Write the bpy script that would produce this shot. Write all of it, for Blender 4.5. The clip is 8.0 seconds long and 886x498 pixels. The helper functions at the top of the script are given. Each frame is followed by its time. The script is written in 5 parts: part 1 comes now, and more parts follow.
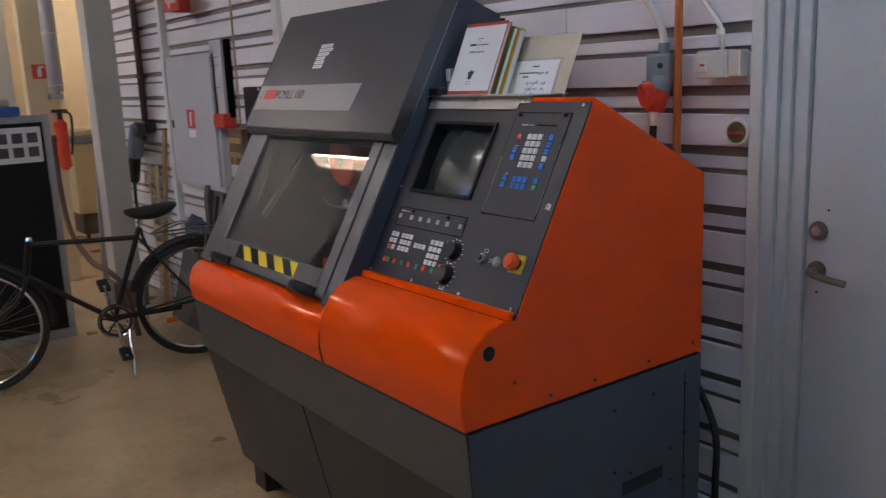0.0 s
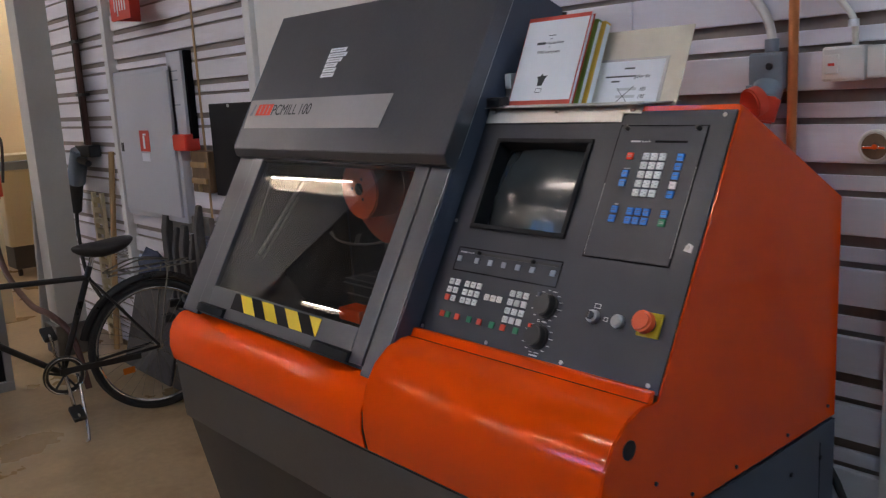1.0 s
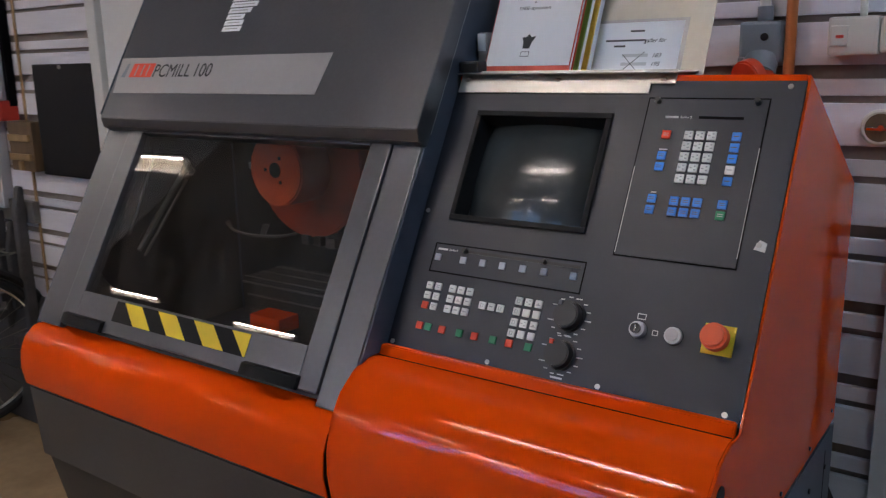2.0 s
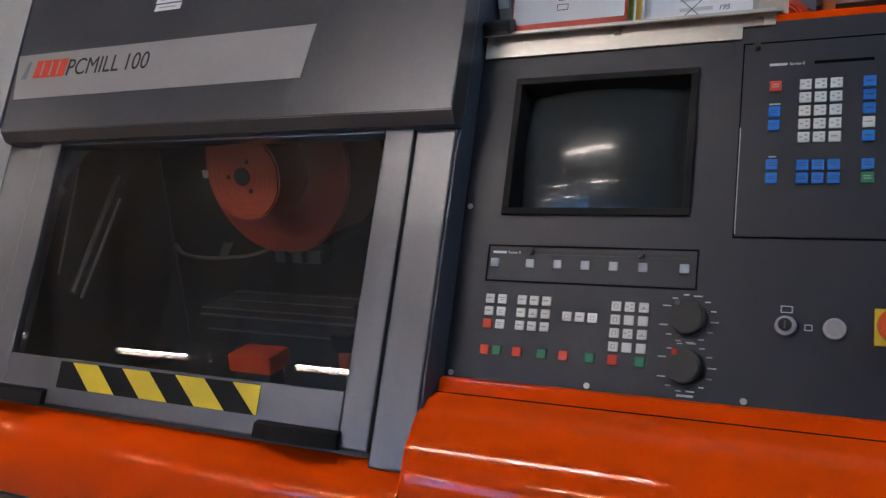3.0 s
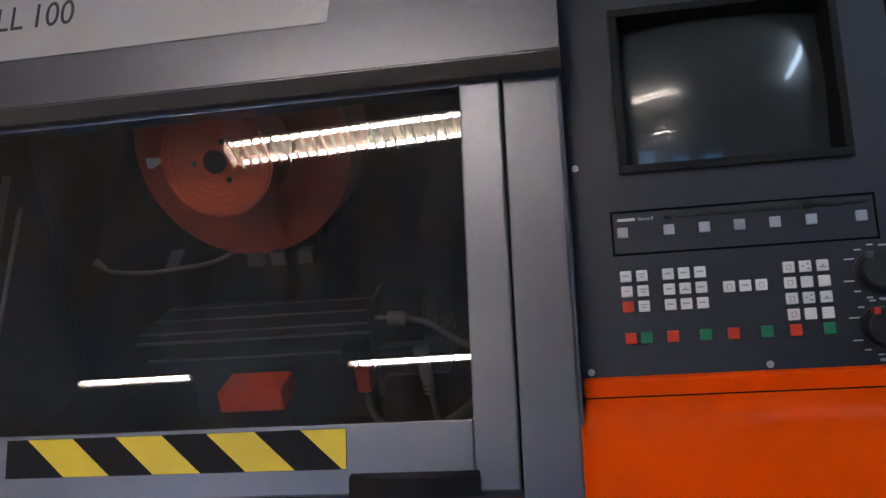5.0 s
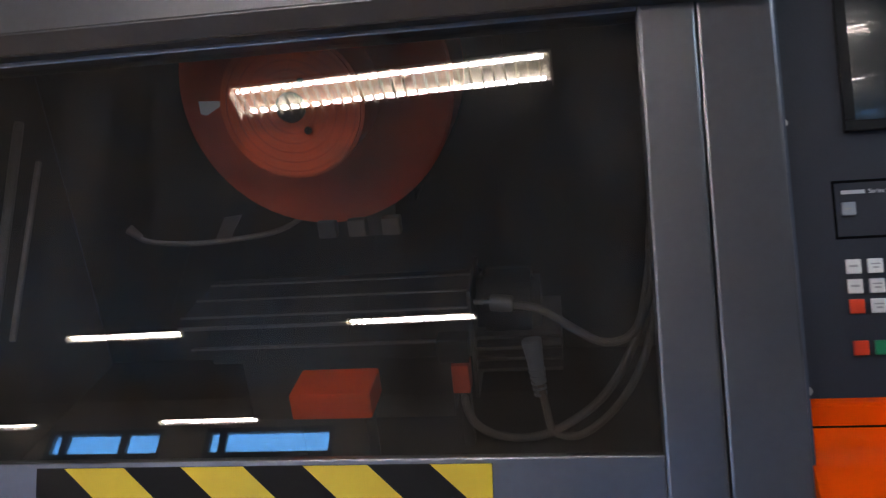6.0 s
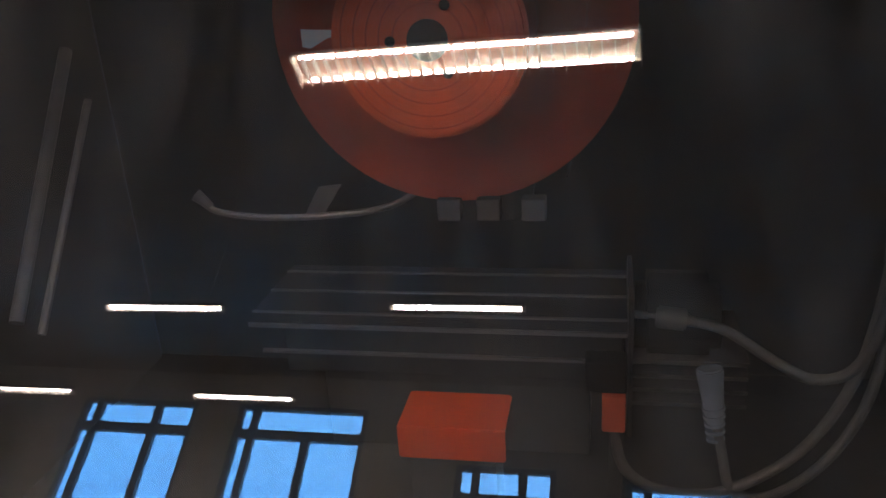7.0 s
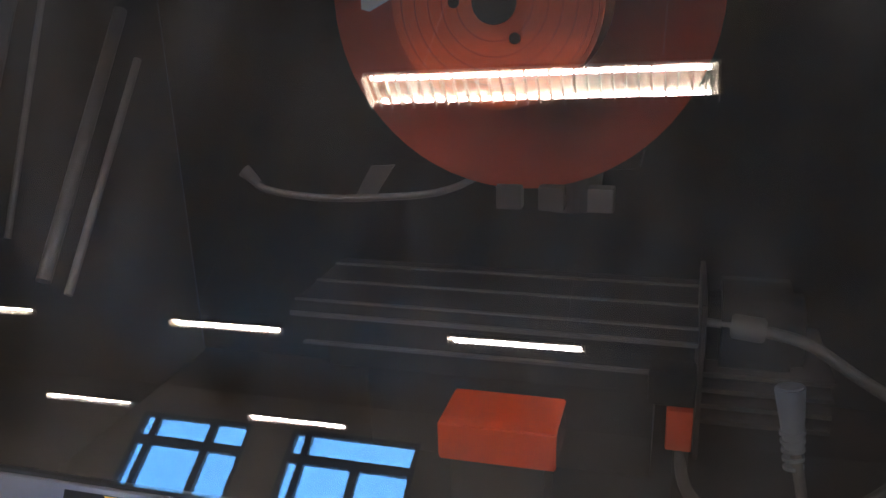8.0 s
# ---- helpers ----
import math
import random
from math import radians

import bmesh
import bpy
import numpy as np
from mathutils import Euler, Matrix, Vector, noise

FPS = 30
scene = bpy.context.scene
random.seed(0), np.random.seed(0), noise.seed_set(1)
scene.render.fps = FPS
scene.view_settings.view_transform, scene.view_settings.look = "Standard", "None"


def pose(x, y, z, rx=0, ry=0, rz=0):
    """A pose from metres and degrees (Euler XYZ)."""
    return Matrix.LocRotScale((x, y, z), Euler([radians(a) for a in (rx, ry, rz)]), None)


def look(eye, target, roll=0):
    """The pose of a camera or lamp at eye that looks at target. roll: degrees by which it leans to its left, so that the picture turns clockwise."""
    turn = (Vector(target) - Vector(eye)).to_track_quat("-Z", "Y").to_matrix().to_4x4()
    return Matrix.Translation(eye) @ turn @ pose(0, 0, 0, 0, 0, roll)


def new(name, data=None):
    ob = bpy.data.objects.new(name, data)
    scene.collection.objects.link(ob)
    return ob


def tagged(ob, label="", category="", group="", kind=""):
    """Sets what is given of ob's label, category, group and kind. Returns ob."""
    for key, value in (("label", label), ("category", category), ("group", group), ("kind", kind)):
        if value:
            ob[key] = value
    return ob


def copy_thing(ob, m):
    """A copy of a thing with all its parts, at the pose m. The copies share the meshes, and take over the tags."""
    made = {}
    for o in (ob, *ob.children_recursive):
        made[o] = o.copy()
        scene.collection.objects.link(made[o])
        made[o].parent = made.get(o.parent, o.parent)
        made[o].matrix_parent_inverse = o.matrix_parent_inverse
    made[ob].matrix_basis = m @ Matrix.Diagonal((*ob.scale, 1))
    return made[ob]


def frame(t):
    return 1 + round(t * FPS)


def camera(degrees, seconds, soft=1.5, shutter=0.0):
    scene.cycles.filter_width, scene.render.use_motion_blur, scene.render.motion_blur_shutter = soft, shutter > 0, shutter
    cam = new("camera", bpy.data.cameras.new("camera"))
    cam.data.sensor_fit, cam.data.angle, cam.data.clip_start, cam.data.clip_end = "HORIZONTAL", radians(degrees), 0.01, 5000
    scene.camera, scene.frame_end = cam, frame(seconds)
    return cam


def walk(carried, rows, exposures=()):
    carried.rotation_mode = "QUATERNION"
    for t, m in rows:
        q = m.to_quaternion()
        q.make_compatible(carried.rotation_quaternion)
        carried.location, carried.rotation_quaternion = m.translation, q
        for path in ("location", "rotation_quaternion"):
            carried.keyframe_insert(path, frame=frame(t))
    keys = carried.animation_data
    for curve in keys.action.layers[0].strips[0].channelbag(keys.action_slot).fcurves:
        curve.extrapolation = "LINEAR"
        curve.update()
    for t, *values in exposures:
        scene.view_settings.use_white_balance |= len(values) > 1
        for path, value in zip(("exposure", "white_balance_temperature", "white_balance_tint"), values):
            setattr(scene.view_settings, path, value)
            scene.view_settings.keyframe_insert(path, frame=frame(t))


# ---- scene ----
cam = camera(55.4, 8.0, soft=1.25, shutter=0.2)
walk(cam, [
    (0.0, look((1.367, -1.049, 1.544), (-0.212, 0.111, 1.143), -2.4)),
    (0.5, look((1.078, -1.042, 1.538), (-0.382, 0.264, 1.136), -2.5)),
    (1.0, look((0.786, -0.985, 1.534), (-0.703, 0.299, 1.165), -3.1)),
    (1.5, look((0.542, -0.955, 1.521), (-0.86, 0.41, 1.109), -1.9)),
    (1.7, look((0.442, -0.964, 1.518), (-0.853, 0.504, 1.109), -0.9)),
    (2.8, look((-0.018, -0.887, 1.498), (-0.937, 0.824, 1.02), -4.8)),
    (3.0, look((-0.097, -0.86, 1.49), (-0.98, 0.869, 1.011), -5.3)),
    (3.5, look((-0.217, -0.792, 1.479), (-0.976, 0.983, 0.955), -6.8)),
    (4.0, look((-0.353, -0.766, 1.484), (-0.927, 1.073, 0.946), -6.9)),
    (4.5, look((-0.514, -0.776, 1.494), (-0.918, 1.107, 0.953), -6.5)),
    (5.0, look((-0.619, -0.758, 1.483), (-0.95, 1.12, 0.882), -7.2)),
    (5.2, look((-0.652, -0.735, 1.488), (-1.006, 1.126, 0.847), -8.2)),
    (6.5, look((-0.930, -0.409, 1.407), (-1.146, 0.973, 0.866), -4.49)),
    (7.0, look((-0.983, -0.326, 1.371), (-1.270, 1.040, 0.823), -3.85)),
    (7.5, look((-0.992, -0.299, 1.330), (-1.347, 1.070, 0.830), -3.08)),
    (8.0, look((-0.987, -0.286, 1.305), (-1.385, 1.079, 0.826), -2.09)),
], exposures=[(0.0, 0.85), (2.8, 0.74), (5.2, 0.78), (6.5, 0.95), (8.0, 1.5)])

# ---- world ----
world = bpy.data.worlds.new("sky")
scene.world = world
world.use_nodes = True
wn = world.node_tree.nodes
sky = wn.new("ShaderNodeTexSky")
sky.sky_type, sky.sun_disc = "NISHITA", False
sky.sun_elevation, sky.sun_rotation = radians(35), radians(0)
wn["Background"].inputs["Strength"].default_value = 0.15
world.node_tree.links.new(sky.outputs[0], wn["Background"].inputs["Color"])
TUBE = 118.0


# ---- materials ----
def mat(name, color, rough=0.5, metal=0.0, var=0.12, scale=6.0, grain=60.0, bump=0.05, stretch=(1, 1, 1), random_tint=0.0,
        dirt=None, dirt_amount=0.0, dirt_scale=1.5, coat=0.0, rough_var=0.1, spec=0.5):
    m = bpy.data.materials.new(name)
    m.use_nodes = True
    n, l = m.node_tree.nodes, m.node_tree.links
    b = n["Principled BSDF"]
    b.inputs["Metallic"].default_value = metal
    b.inputs["Coat Weight"].default_value = coat
    b.inputs["Specular IOR Level"].default_value = spec
    geo = n.new("ShaderNodeNewGeometry")
    mp = n.new("ShaderNodeMapping")
    mp.inputs["Scale"].default_value = stretch
    l.new(geo.outputs["Position"], mp.inputs["Vector"])
    big = n.new("ShaderNodeTexNoise")
    big.inputs["Scale"].default_value, big.inputs["Detail"].default_value = scale, 5
    fine = n.new("ShaderNodeTexNoise")
    fine.inputs["Scale"].default_value, fine.inputs["Detail"].default_value = grain, 3
    for t in (big, fine):
        l.new(mp.outputs[0], t.inputs["Vector"])
    mix = n.new("ShaderNodeMath")
    mix.operation = "MULTIPLY_ADD"
    l.new(fine.outputs["Fac"], mix.inputs[0])
    mix.inputs[1].default_value = 0.5
    l.new(big.outputs["Fac"], mix.inputs[2])
    ramp = n.new("ShaderNodeValToRGB")
    ramp.color_ramp.elements[0].position, ramp.color_ramp.elements[1].position = 0.35, 1.1
    c = Vector(color)
    ramp.color_ramp.elements[0].color = (*(c * (1 - var)), 1)
    ramp.color_ramp.elements[1].color = (*[min(v, 1) for v in c * (1 + var)], 1)
    l.new(mix.outputs[0], ramp.inputs[0])
    col = ramp.outputs[0]
    if dirt:
        d = n.new("ShaderNodeTexNoise")
        d.inputs["Scale"].default_value, d.inputs["Detail"].default_value = dirt_scale, 8
        d.inputs["Roughness"].default_value = 0.65
        l.new(mp.outputs[0], d.inputs["Vector"])
        r2 = n.new("ShaderNodeMapRange")
        r2.inputs[1].default_value, r2.inputs[2].default_value = 0.5, 0.72
        r2.inputs[4].default_value = dirt_amount
        l.new(d.outputs["Fac"], r2.inputs[0])
        mx = n.new("ShaderNodeMixRGB")
        l.new(r2.outputs[0], mx.inputs[0])
        l.new(col, mx.inputs[1])
        mx.inputs[2].default_value = (*dirt, 1)
        col = mx.outputs[0]
    if random_tint:
        oi = n.new("ShaderNodeObjectInfo")
        mr = n.new("ShaderNodeMapRange")
        mr.inputs[3].default_value, mr.inputs[4].default_value = 1 - random_tint, 1 + random_tint * 0.5
        l.new(oi.outputs["Random"], mr.inputs[0])
        vm = n.new("ShaderNodeVectorMath")
        vm.operation = "SCALE"
        l.new(col, vm.inputs[0])
        l.new(mr.outputs[0], vm.inputs["Scale"])
        col = vm.outputs[0]
    l.new(col, b.inputs["Base Color"])
    rr = n.new("ShaderNodeMapRange")
    rr.inputs[3].default_value, rr.inputs[4].default_value = max(rough - rough_var, 0.02), min(rough + rough_var, 1)
    l.new(big.outputs["Fac"], rr.inputs[0])
    l.new(rr.outputs[0], b.inputs["Roughness"])
    if bump:
        bp = n.new("ShaderNodeBump")
        bp.inputs["Strength"].default_value, bp.inputs["Distance"].default_value = bump, 0.004
        l.new(fine.outputs["Fac"], bp.inputs["Height"])
        l.new(bp.outputs[0], b.inputs["Normal"])
    return m


def glow(name, color, strength):
    m = bpy.data.materials.new(name)
    m.use_nodes = True
    b = m.node_tree.nodes["Principled BSDF"]
    b.inputs["Base Color"].default_value = (*color, 1)
    b.inputs["Emission Color"].default_value = (*color, 1)
    b.inputs["Emission Strength"].default_value = strength
    return m


def sky_mat(name):
    """Blue evening sky with faint clouds, for the backdrop outside the windows."""
    m = glow(name, (0.13, 0.40, 1.0), 3.3)
    n, l = m.node_tree.nodes, m.node_tree.links
    nz, ramp = n.new("ShaderNodeTexNoise"), n.new("ShaderNodeValToRGB")
    nz.inputs["Scale"].default_value, nz.inputs["Detail"].default_value = 3, 5
    ramp.color_ramp.elements[0].color, ramp.color_ramp.elements[1].color = (0.09, 0.44, 1.0, 1), (0.22, 0.58, 1.0, 1)
    l.new(nz.outputs["Fac"], ramp.inputs[0])
    l.new(ramp.outputs[0], n["Principled BSDF"].inputs["Emission Color"])
    return m


def glass_mat(name, tint, rough=0.0, haze=0.0):
    """A thin pane: clear with a real mirror reflection, and a little dust, its haze raised to lighten the pane."""
    m = bpy.data.materials.new(name)
    m.use_nodes = True
    n, l = m.node_tree.nodes, m.node_tree.links
    n.remove(n["Principled BSDF"])
    tr, gl, df = n.new("ShaderNodeBsdfTransparent"), n.new("ShaderNodeBsdfGlossy"), n.new("ShaderNodeBsdfDiffuse")
    tr.inputs[0].default_value = (*tint, 1)
    gl.inputs["Roughness"].default_value = rough
    df.inputs[0].default_value = (0.5, 0.5, 0.5, 1)
    lw, power, mul = n.new("ShaderNodeLayerWeight"), n.new("ShaderNodeMath"), n.new("ShaderNodeMath")
    lw.inputs["Blend"].default_value = 0.5
    power.operation, mul.operation = "POWER", "MULTIPLY_ADD"
    power.inputs[1].default_value = 5.0
    mul.inputs[1].default_value, mul.inputs[2].default_value = 0.75, 0.088
    l.new(lw.outputs["Facing"], power.inputs[0])
    l.new(power.outputs[0], mul.inputs[0])
    a = n.new("ShaderNodeMixShader")
    nz = n.new("ShaderNodeTexNoise")
    nz.inputs["Scale"].default_value, nz.inputs["Detail"].default_value = 7, 6
    geo = n.new("ShaderNodeNewGeometry")
    wipe = n.new("ShaderNodeMapping")
    wipe.inputs["Rotation"].default_value, wipe.inputs["Scale"].default_value = (0.0, 0.35, 0.0), (2.6, 1.0, 0.7)
    l.new(geo.outputs["Position"], wipe.inputs["Vector"])
    l.new(wipe.outputs[0], nz.inputs["Vector"])
    mr = n.new("ShaderNodeMapRange")
    mr.inputs[1].default_value, mr.inputs[2].default_value, mr.inputs[4].default_value = 0.42, 0.78, haze
    mr.inputs[3].default_value = haze * 0.15
    l.new(nz.outputs["Fac"], mr.inputs[0])
    l.new(mr.outputs[0], a.inputs[0])
    l.new(tr.outputs[0], a.inputs[1])
    l.new(df.outputs[0], a.inputs[2])
    s = n.new("ShaderNodeMixShader")
    l.new(mul.outputs[0], s.inputs[0])
    l.new(a.outputs[0], s.inputs[1])
    l.new(gl.outputs[0], s.inputs[2])
    l.new(s.outputs[0], n["Material Output"].inputs[0])
    return m


M_ORANGE = mat("orange_enamel", (0.94, 0.084, 0.002), 0.06, var=0.02, scale=3, bump=0.0, grain=90, rough_var=0.02, spec=0.38)
M_GREY = mat("grey_enamel", (0.125, 0.127, 0.142), 0.31, metal=0.65, var=0.10, scale=5, grain=120, bump=0.02, dirt=(0.15, 0.15, 0.155), dirt_amount=0.2, dirt_scale=7, rough_var=0.05)
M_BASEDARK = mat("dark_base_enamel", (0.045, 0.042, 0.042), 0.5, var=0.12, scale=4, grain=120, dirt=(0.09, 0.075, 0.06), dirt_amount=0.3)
M_SLATE = mat("slate_enamel", (0.062, 0.076, 0.108), 0.42, var=0.1, scale=4, grain=140, bump=0.04, dirt=(0.09, 0.10, 0.12), dirt_amount=0.3, dirt_scale=6)
M_PANEL = mat("console_foil", (0.017, 0.0195, 0.030), 0.45, var=0.08, scale=5, grain=300, bump=0.06, dirt=(0.025, 0.027, 0.036), dirt_amount=0.3)
M_BLACK = mat("black_plastic", (0.012, 0.012, 0.013), 0.4, var=0.2)
M_GAP = mat("dark_joint", (0.004, 0.004, 0.005), 0.8, var=0.1, bump=0, spec=0.05)
M_BEZEL = mat("matt_black_plastic", (0.010, 0.010, 0.011), 0.6, var=0.15, spec=0.2)
M_RUBBER = mat("rubber", (0.018, 0.017, 0.017), 0.75, var=0.2)
M_WHITEKEY = mat("white_key", (0.82, 0.82, 0.80), 0.4, var=0.05, random_tint=0.08)
M_GREYKEY = mat("grey_key", (0.36, 0.40, 0.46), 0.4, var=0.05)
M_REDKEY = mat("red_key", (0.75, 0.06, 0.02), 0.35, var=0.08)
M_GREENKEY = mat("green_key", (0.015, 0.22, 0.10), 0.35, var=0.08)
M_BLUEKEY = mat("blue_key", (0.012, 0.20, 0.72), 0.35, var=0.08)
M_INK = mat("black_print", (0.02, 0.02, 0.022), 0.5, var=0.05, bump=0)
M_KEYPRINT = mat("grey_key_print", (0.42, 0.42, 0.42), 0.5, var=0.05, bump=0)
M_LEGEND = mat("pale_print", (0.55, 0.56, 0.58), 0.5, var=0.05, bump=0)
M_REDPRINT = mat("red_print", (0.75, 0.07, 0.03), 0.5, var=0.08, bump=0)
M_SILVERLABEL = mat("silver_label", (0.37, 0.355, 0.36), 0.42, metal=0.2, var=0.06, scale=5, bump=0.01)
M_STEEL = mat("brushed_steel", (0.55, 0.53, 0.50), 0.35, metal=0.9, var=0.12, scale=8, grain=200, stretch=(0.2, 1, 1), bump=0.03)
M_HANDLE = mat("worn_handle_metal", (0.22, 0.20, 0.17), 0.5, metal=0.6, var=0.15, bump=0)
M_CHROME = mat("chrome", (0.75, 0.75, 0.75), 0.15, metal=1.0, var=0.05, bump=0)
M_ALU = mat("dull_aluminium", (0.45, 0.46, 0.48), 0.45, metal=0.8, var=0.1, scale=8)
M_YELLOW = mat("hazard_yellow", (0.85, 0.62, 0.03), 0.45, var=0.06)
M_ESTOP = mat("stop_red", (0.85, 0.11, 0.02), 0.35, var=0.06)
# near black: the shade of the closed work space is put into this colour
M_INSIDE = mat("shaded_machine_inside", (0.021, 0.020, 0.021), 0.5, var=0.35, scale=4, dirt=(0.012, 0.012, 0.012), dirt_amount=0.6)
M_DISC = mat("orange_pulley", (0.90, 0.14, 0.042), 0.5, var=0.12, scale=14, dirt=(0.35, 0.09, 0.05), dirt_amount=0.5, dirt_scale=14)
M_DISCDARK = mat("dull_orange_guard", (0.62, 0.088, 0.033), 0.5, var=0.15, scale=10, dirt=(0.2, 0.06, 0.04), dirt_amount=0.6, dirt_scale=9)
# darker metal for the parts inside the mill
M_DULL = mat("dull_steel", (0.17, 0.162, 0.155), 0.5, metal=0.5, var=0.25, scale=20)
M_CABLE = mat("grey_cable", (0.105, 0.10, 0.095), 0.5, var=0.12)
M_WALL = mat("painted_board", (0.76, 0.73, 0.78), 0.55, var=0.07, scale=4, grain=40, stretch=(0.25, 1, 2), bump=0.12, random_tint=0.1, dirt=(0.45, 0.40, 0.38), dirt_amount=0.35, dirt_scale=3)
M_WALLBACK = mat("backing_board", (0.26, 0.22, 0.20), 0.7, var=0.2, scale=3, dirt=(0.16, 0.11, 0.08), dirt_amount=0.6)
M_TRIM = mat("white_trim", (0.66, 0.65, 0.64), 0.45, var=0.05, scale=3, bump=0.04, dirt=(0.5, 0.47, 0.43), dirt_amount=0.3)
M_DOOR = mat("door_paint", (0.56, 0.57, 0.60), 0.45, var=0.05, scale=2, bump=0.03, dirt=(0.45, 0.44, 0.43), dirt_amount=0.3)
M_CREAM = mat("cream_wall", (0.72, 0.58, 0.36), 0.7, var=0.05, scale=1.5, bump=0.04)
M_COLUMN = mat("column_paint", (0.52, 0.50, 0.46), 0.55, var=0.06, scale=2, dirt=(0.38, 0.35, 0.31), dirt_amount=0.4)
M_FLOOR = mat("concrete_floor", (0.36, 0.255, 0.145), 0.3, var=0.28, scale=1.6, grain=30, bump=0.05, dirt=(0.17, 0.10, 0.042), dirt_amount=0.8, dirt_scale=1.3, rough_var=0.14)
M_HALL = mat("hall_wall", (0.36, 0.33, 0.30), 0.8, var=0.1, scale=1)
M_CEIL = mat("ceiling_paint", (0.30, 0.27, 0.24), 0.85, var=0.15, scale=1)
M_FRAME = mat("window_frame_paint", (0.10, 0.13, 0.18), 0.5, var=0.1)
M_COPPER = mat("copper_pipe", (0.72, 0.25, 0.09), 0.38, metal=0.55, var=0.15, scale=6, dirt=(0.42, 0.13, 0.05), dirt_amount=0.5)
M_CEEGREY = mat("grey_plastic", (0.19, 0.22, 0.26), 0.45, var=0.1)
M_WHITEPL = mat("white_plastic", (0.66, 0.63, 0.58), 0.4, var=0.05)
M_CABINET = mat("cabinet_paint", (0.50, 0.50, 0.54), 0.45, var=0.05, scale=3, dirt=(0.42, 0.42, 0.44), dirt_amount=0.3)
M_SIGNRED = mat("sign_red", (0.62, 0.05, 0.03), 0.45, var=0.08)
M_PAPER = mat("white_paper", (0.80, 0.81, 0.85), 0.6, var=0.03, bump=0.02)
M_BINDRED = mat("binder_red", (0.55, 0.06, 0.035), 0.45, var=0.1)
M_BINDYEL = mat("binder_yellow", (0.72, 0.42, 0.05), 0.5, var=0.1)
M_BINDGRN = mat("binder_green", (0.16, 0.22, 0.03), 0.5, var=0.1)
M_BOARDPLATE = mat("bare_plate", (0.47, 0.43, 0.36), 0.45, metal=0.35, var=0.1, scale=4)
M_WOOD = mat("old_wood", (0.33, 0.21, 0.10), 0.6, var=0.25, scale=5, stretch=(6, 6, 0.6))
M_DARKWOOD = mat("dark_wood", (0.14, 0.085, 0.045), 0.6, var=0.35, scale=7, stretch=(6, 6, 0.8))
M_BLACKBOARD = mat("black_board", (0.010, 0.009, 0.010), 0.6, var=0.3, scale=5, dirt=(0.022, 0.020, 0.020), dirt_amount=0.3, spec=0.25)
M_BIKE = mat("bicycle_black", (0.014, 0.012, 0.012), 0.3, var=0.2)
M_LEATHER = mat("saddle_leather", (0.016, 0.015, 0.017), 0.45, var=0.2, grain=200, bump=0.2)
M_AMBER = mat("amber_reflector", (0.7, 0.19, 0.02), 0.25, var=0.1)
M_RUST = mat("dark_red_pipe", (0.10, 0.045, 0.035), 0.5, var=0.2)
M_BLUE = mat("blue_plastic", (0.03, 0.10, 0.40), 0.4, var=0.1)
M_BEIGE = mat("beige_plastic", (0.58, 0.50, 0.34), 0.5, var=0.05)
M_EXT = mat("extinguisher_red", (0.70, 0.065, 0.028), 0.3, var=0.08)
M_CLUTTER = mat("dark_clutter", (0.07, 0.065, 0.065), 0.6, var=0.4, scale=12)
M_BOARDDARK = mat("grey_brown_plate", (0.13, 0.115, 0.10), 0.6, var=0.3, scale=9)
M_DENIM = mat("faded_blue_cloth", (0.05, 0.06, 0.105), 0.8, var=0.2)
M_TUBE = glow("fluorescent_tube", (1.0, 0.90, 0.85), TUBE)
M_TUBECOOL = glow("cool_fluorescent_tube", (0.62, 0.80, 1.0), TUBE * 0.32)
M_LOUVRE = mat("louvre_aluminium", (0.90, 0.84, 0.74), 0.5, metal=0.0, var=0.05, bump=0)
M_LAMPIN = mat("lamp_inside", (0.16, 0.15, 0.13), 0.8, var=0.1, spec=0.05)
M_BACKDROP = sky_mat("evening_sky")
M_GLASS = glass_mat("door_glass", (0.90, 0.89, 0.88), 0.0, haze=0.038)
M_PANE = glass_mat("window_glass", (0.95, 0.97, 1.0))
M_CRT = mat("picture_tube", (0.034, 0.040, 0.042), 0.22, var=0.1, scale=2, bump=0, rough_var=0.03, spec=0.3, coat=0.32)


# ---- mesh helpers ----
def part(name, bm, material, parent=None, label=""):
    me = bpy.data.meshes.new(name)
    bmesh.ops.recalc_face_normals(bm, faces=bm.faces)
    bm.to_mesh(me)
    bm.free()
    me.materials.append(material)
    ob = new(name, me)
    if parent:
        ob.parent = parent
        ob.matrix_parent_inverse = parent.matrix_world.inverted()
    if label:
        ob["label"] = label
    return ob


def thing(name, at, label, category, group="", kind=""):
    e = new(name)
    e.location = at
    bpy.context.view_layer.update()
    e.matrix_world = Matrix.Translation(at)
    return tagged(e, label, category, group, kind)


def smooth(ob, angle=40):
    for p in ob.data.polygons:
        p.use_smooth = True
    me = ob.data
    bm = bmesh.new()
    bm.from_mesh(me)
    for e in bm.edges:
        if len(e.link_faces) == 2 and e.calc_face_angle(0) > radians(angle):
            e.smooth = False
    bm.to_mesh(me)
    bm.free()
    return ob


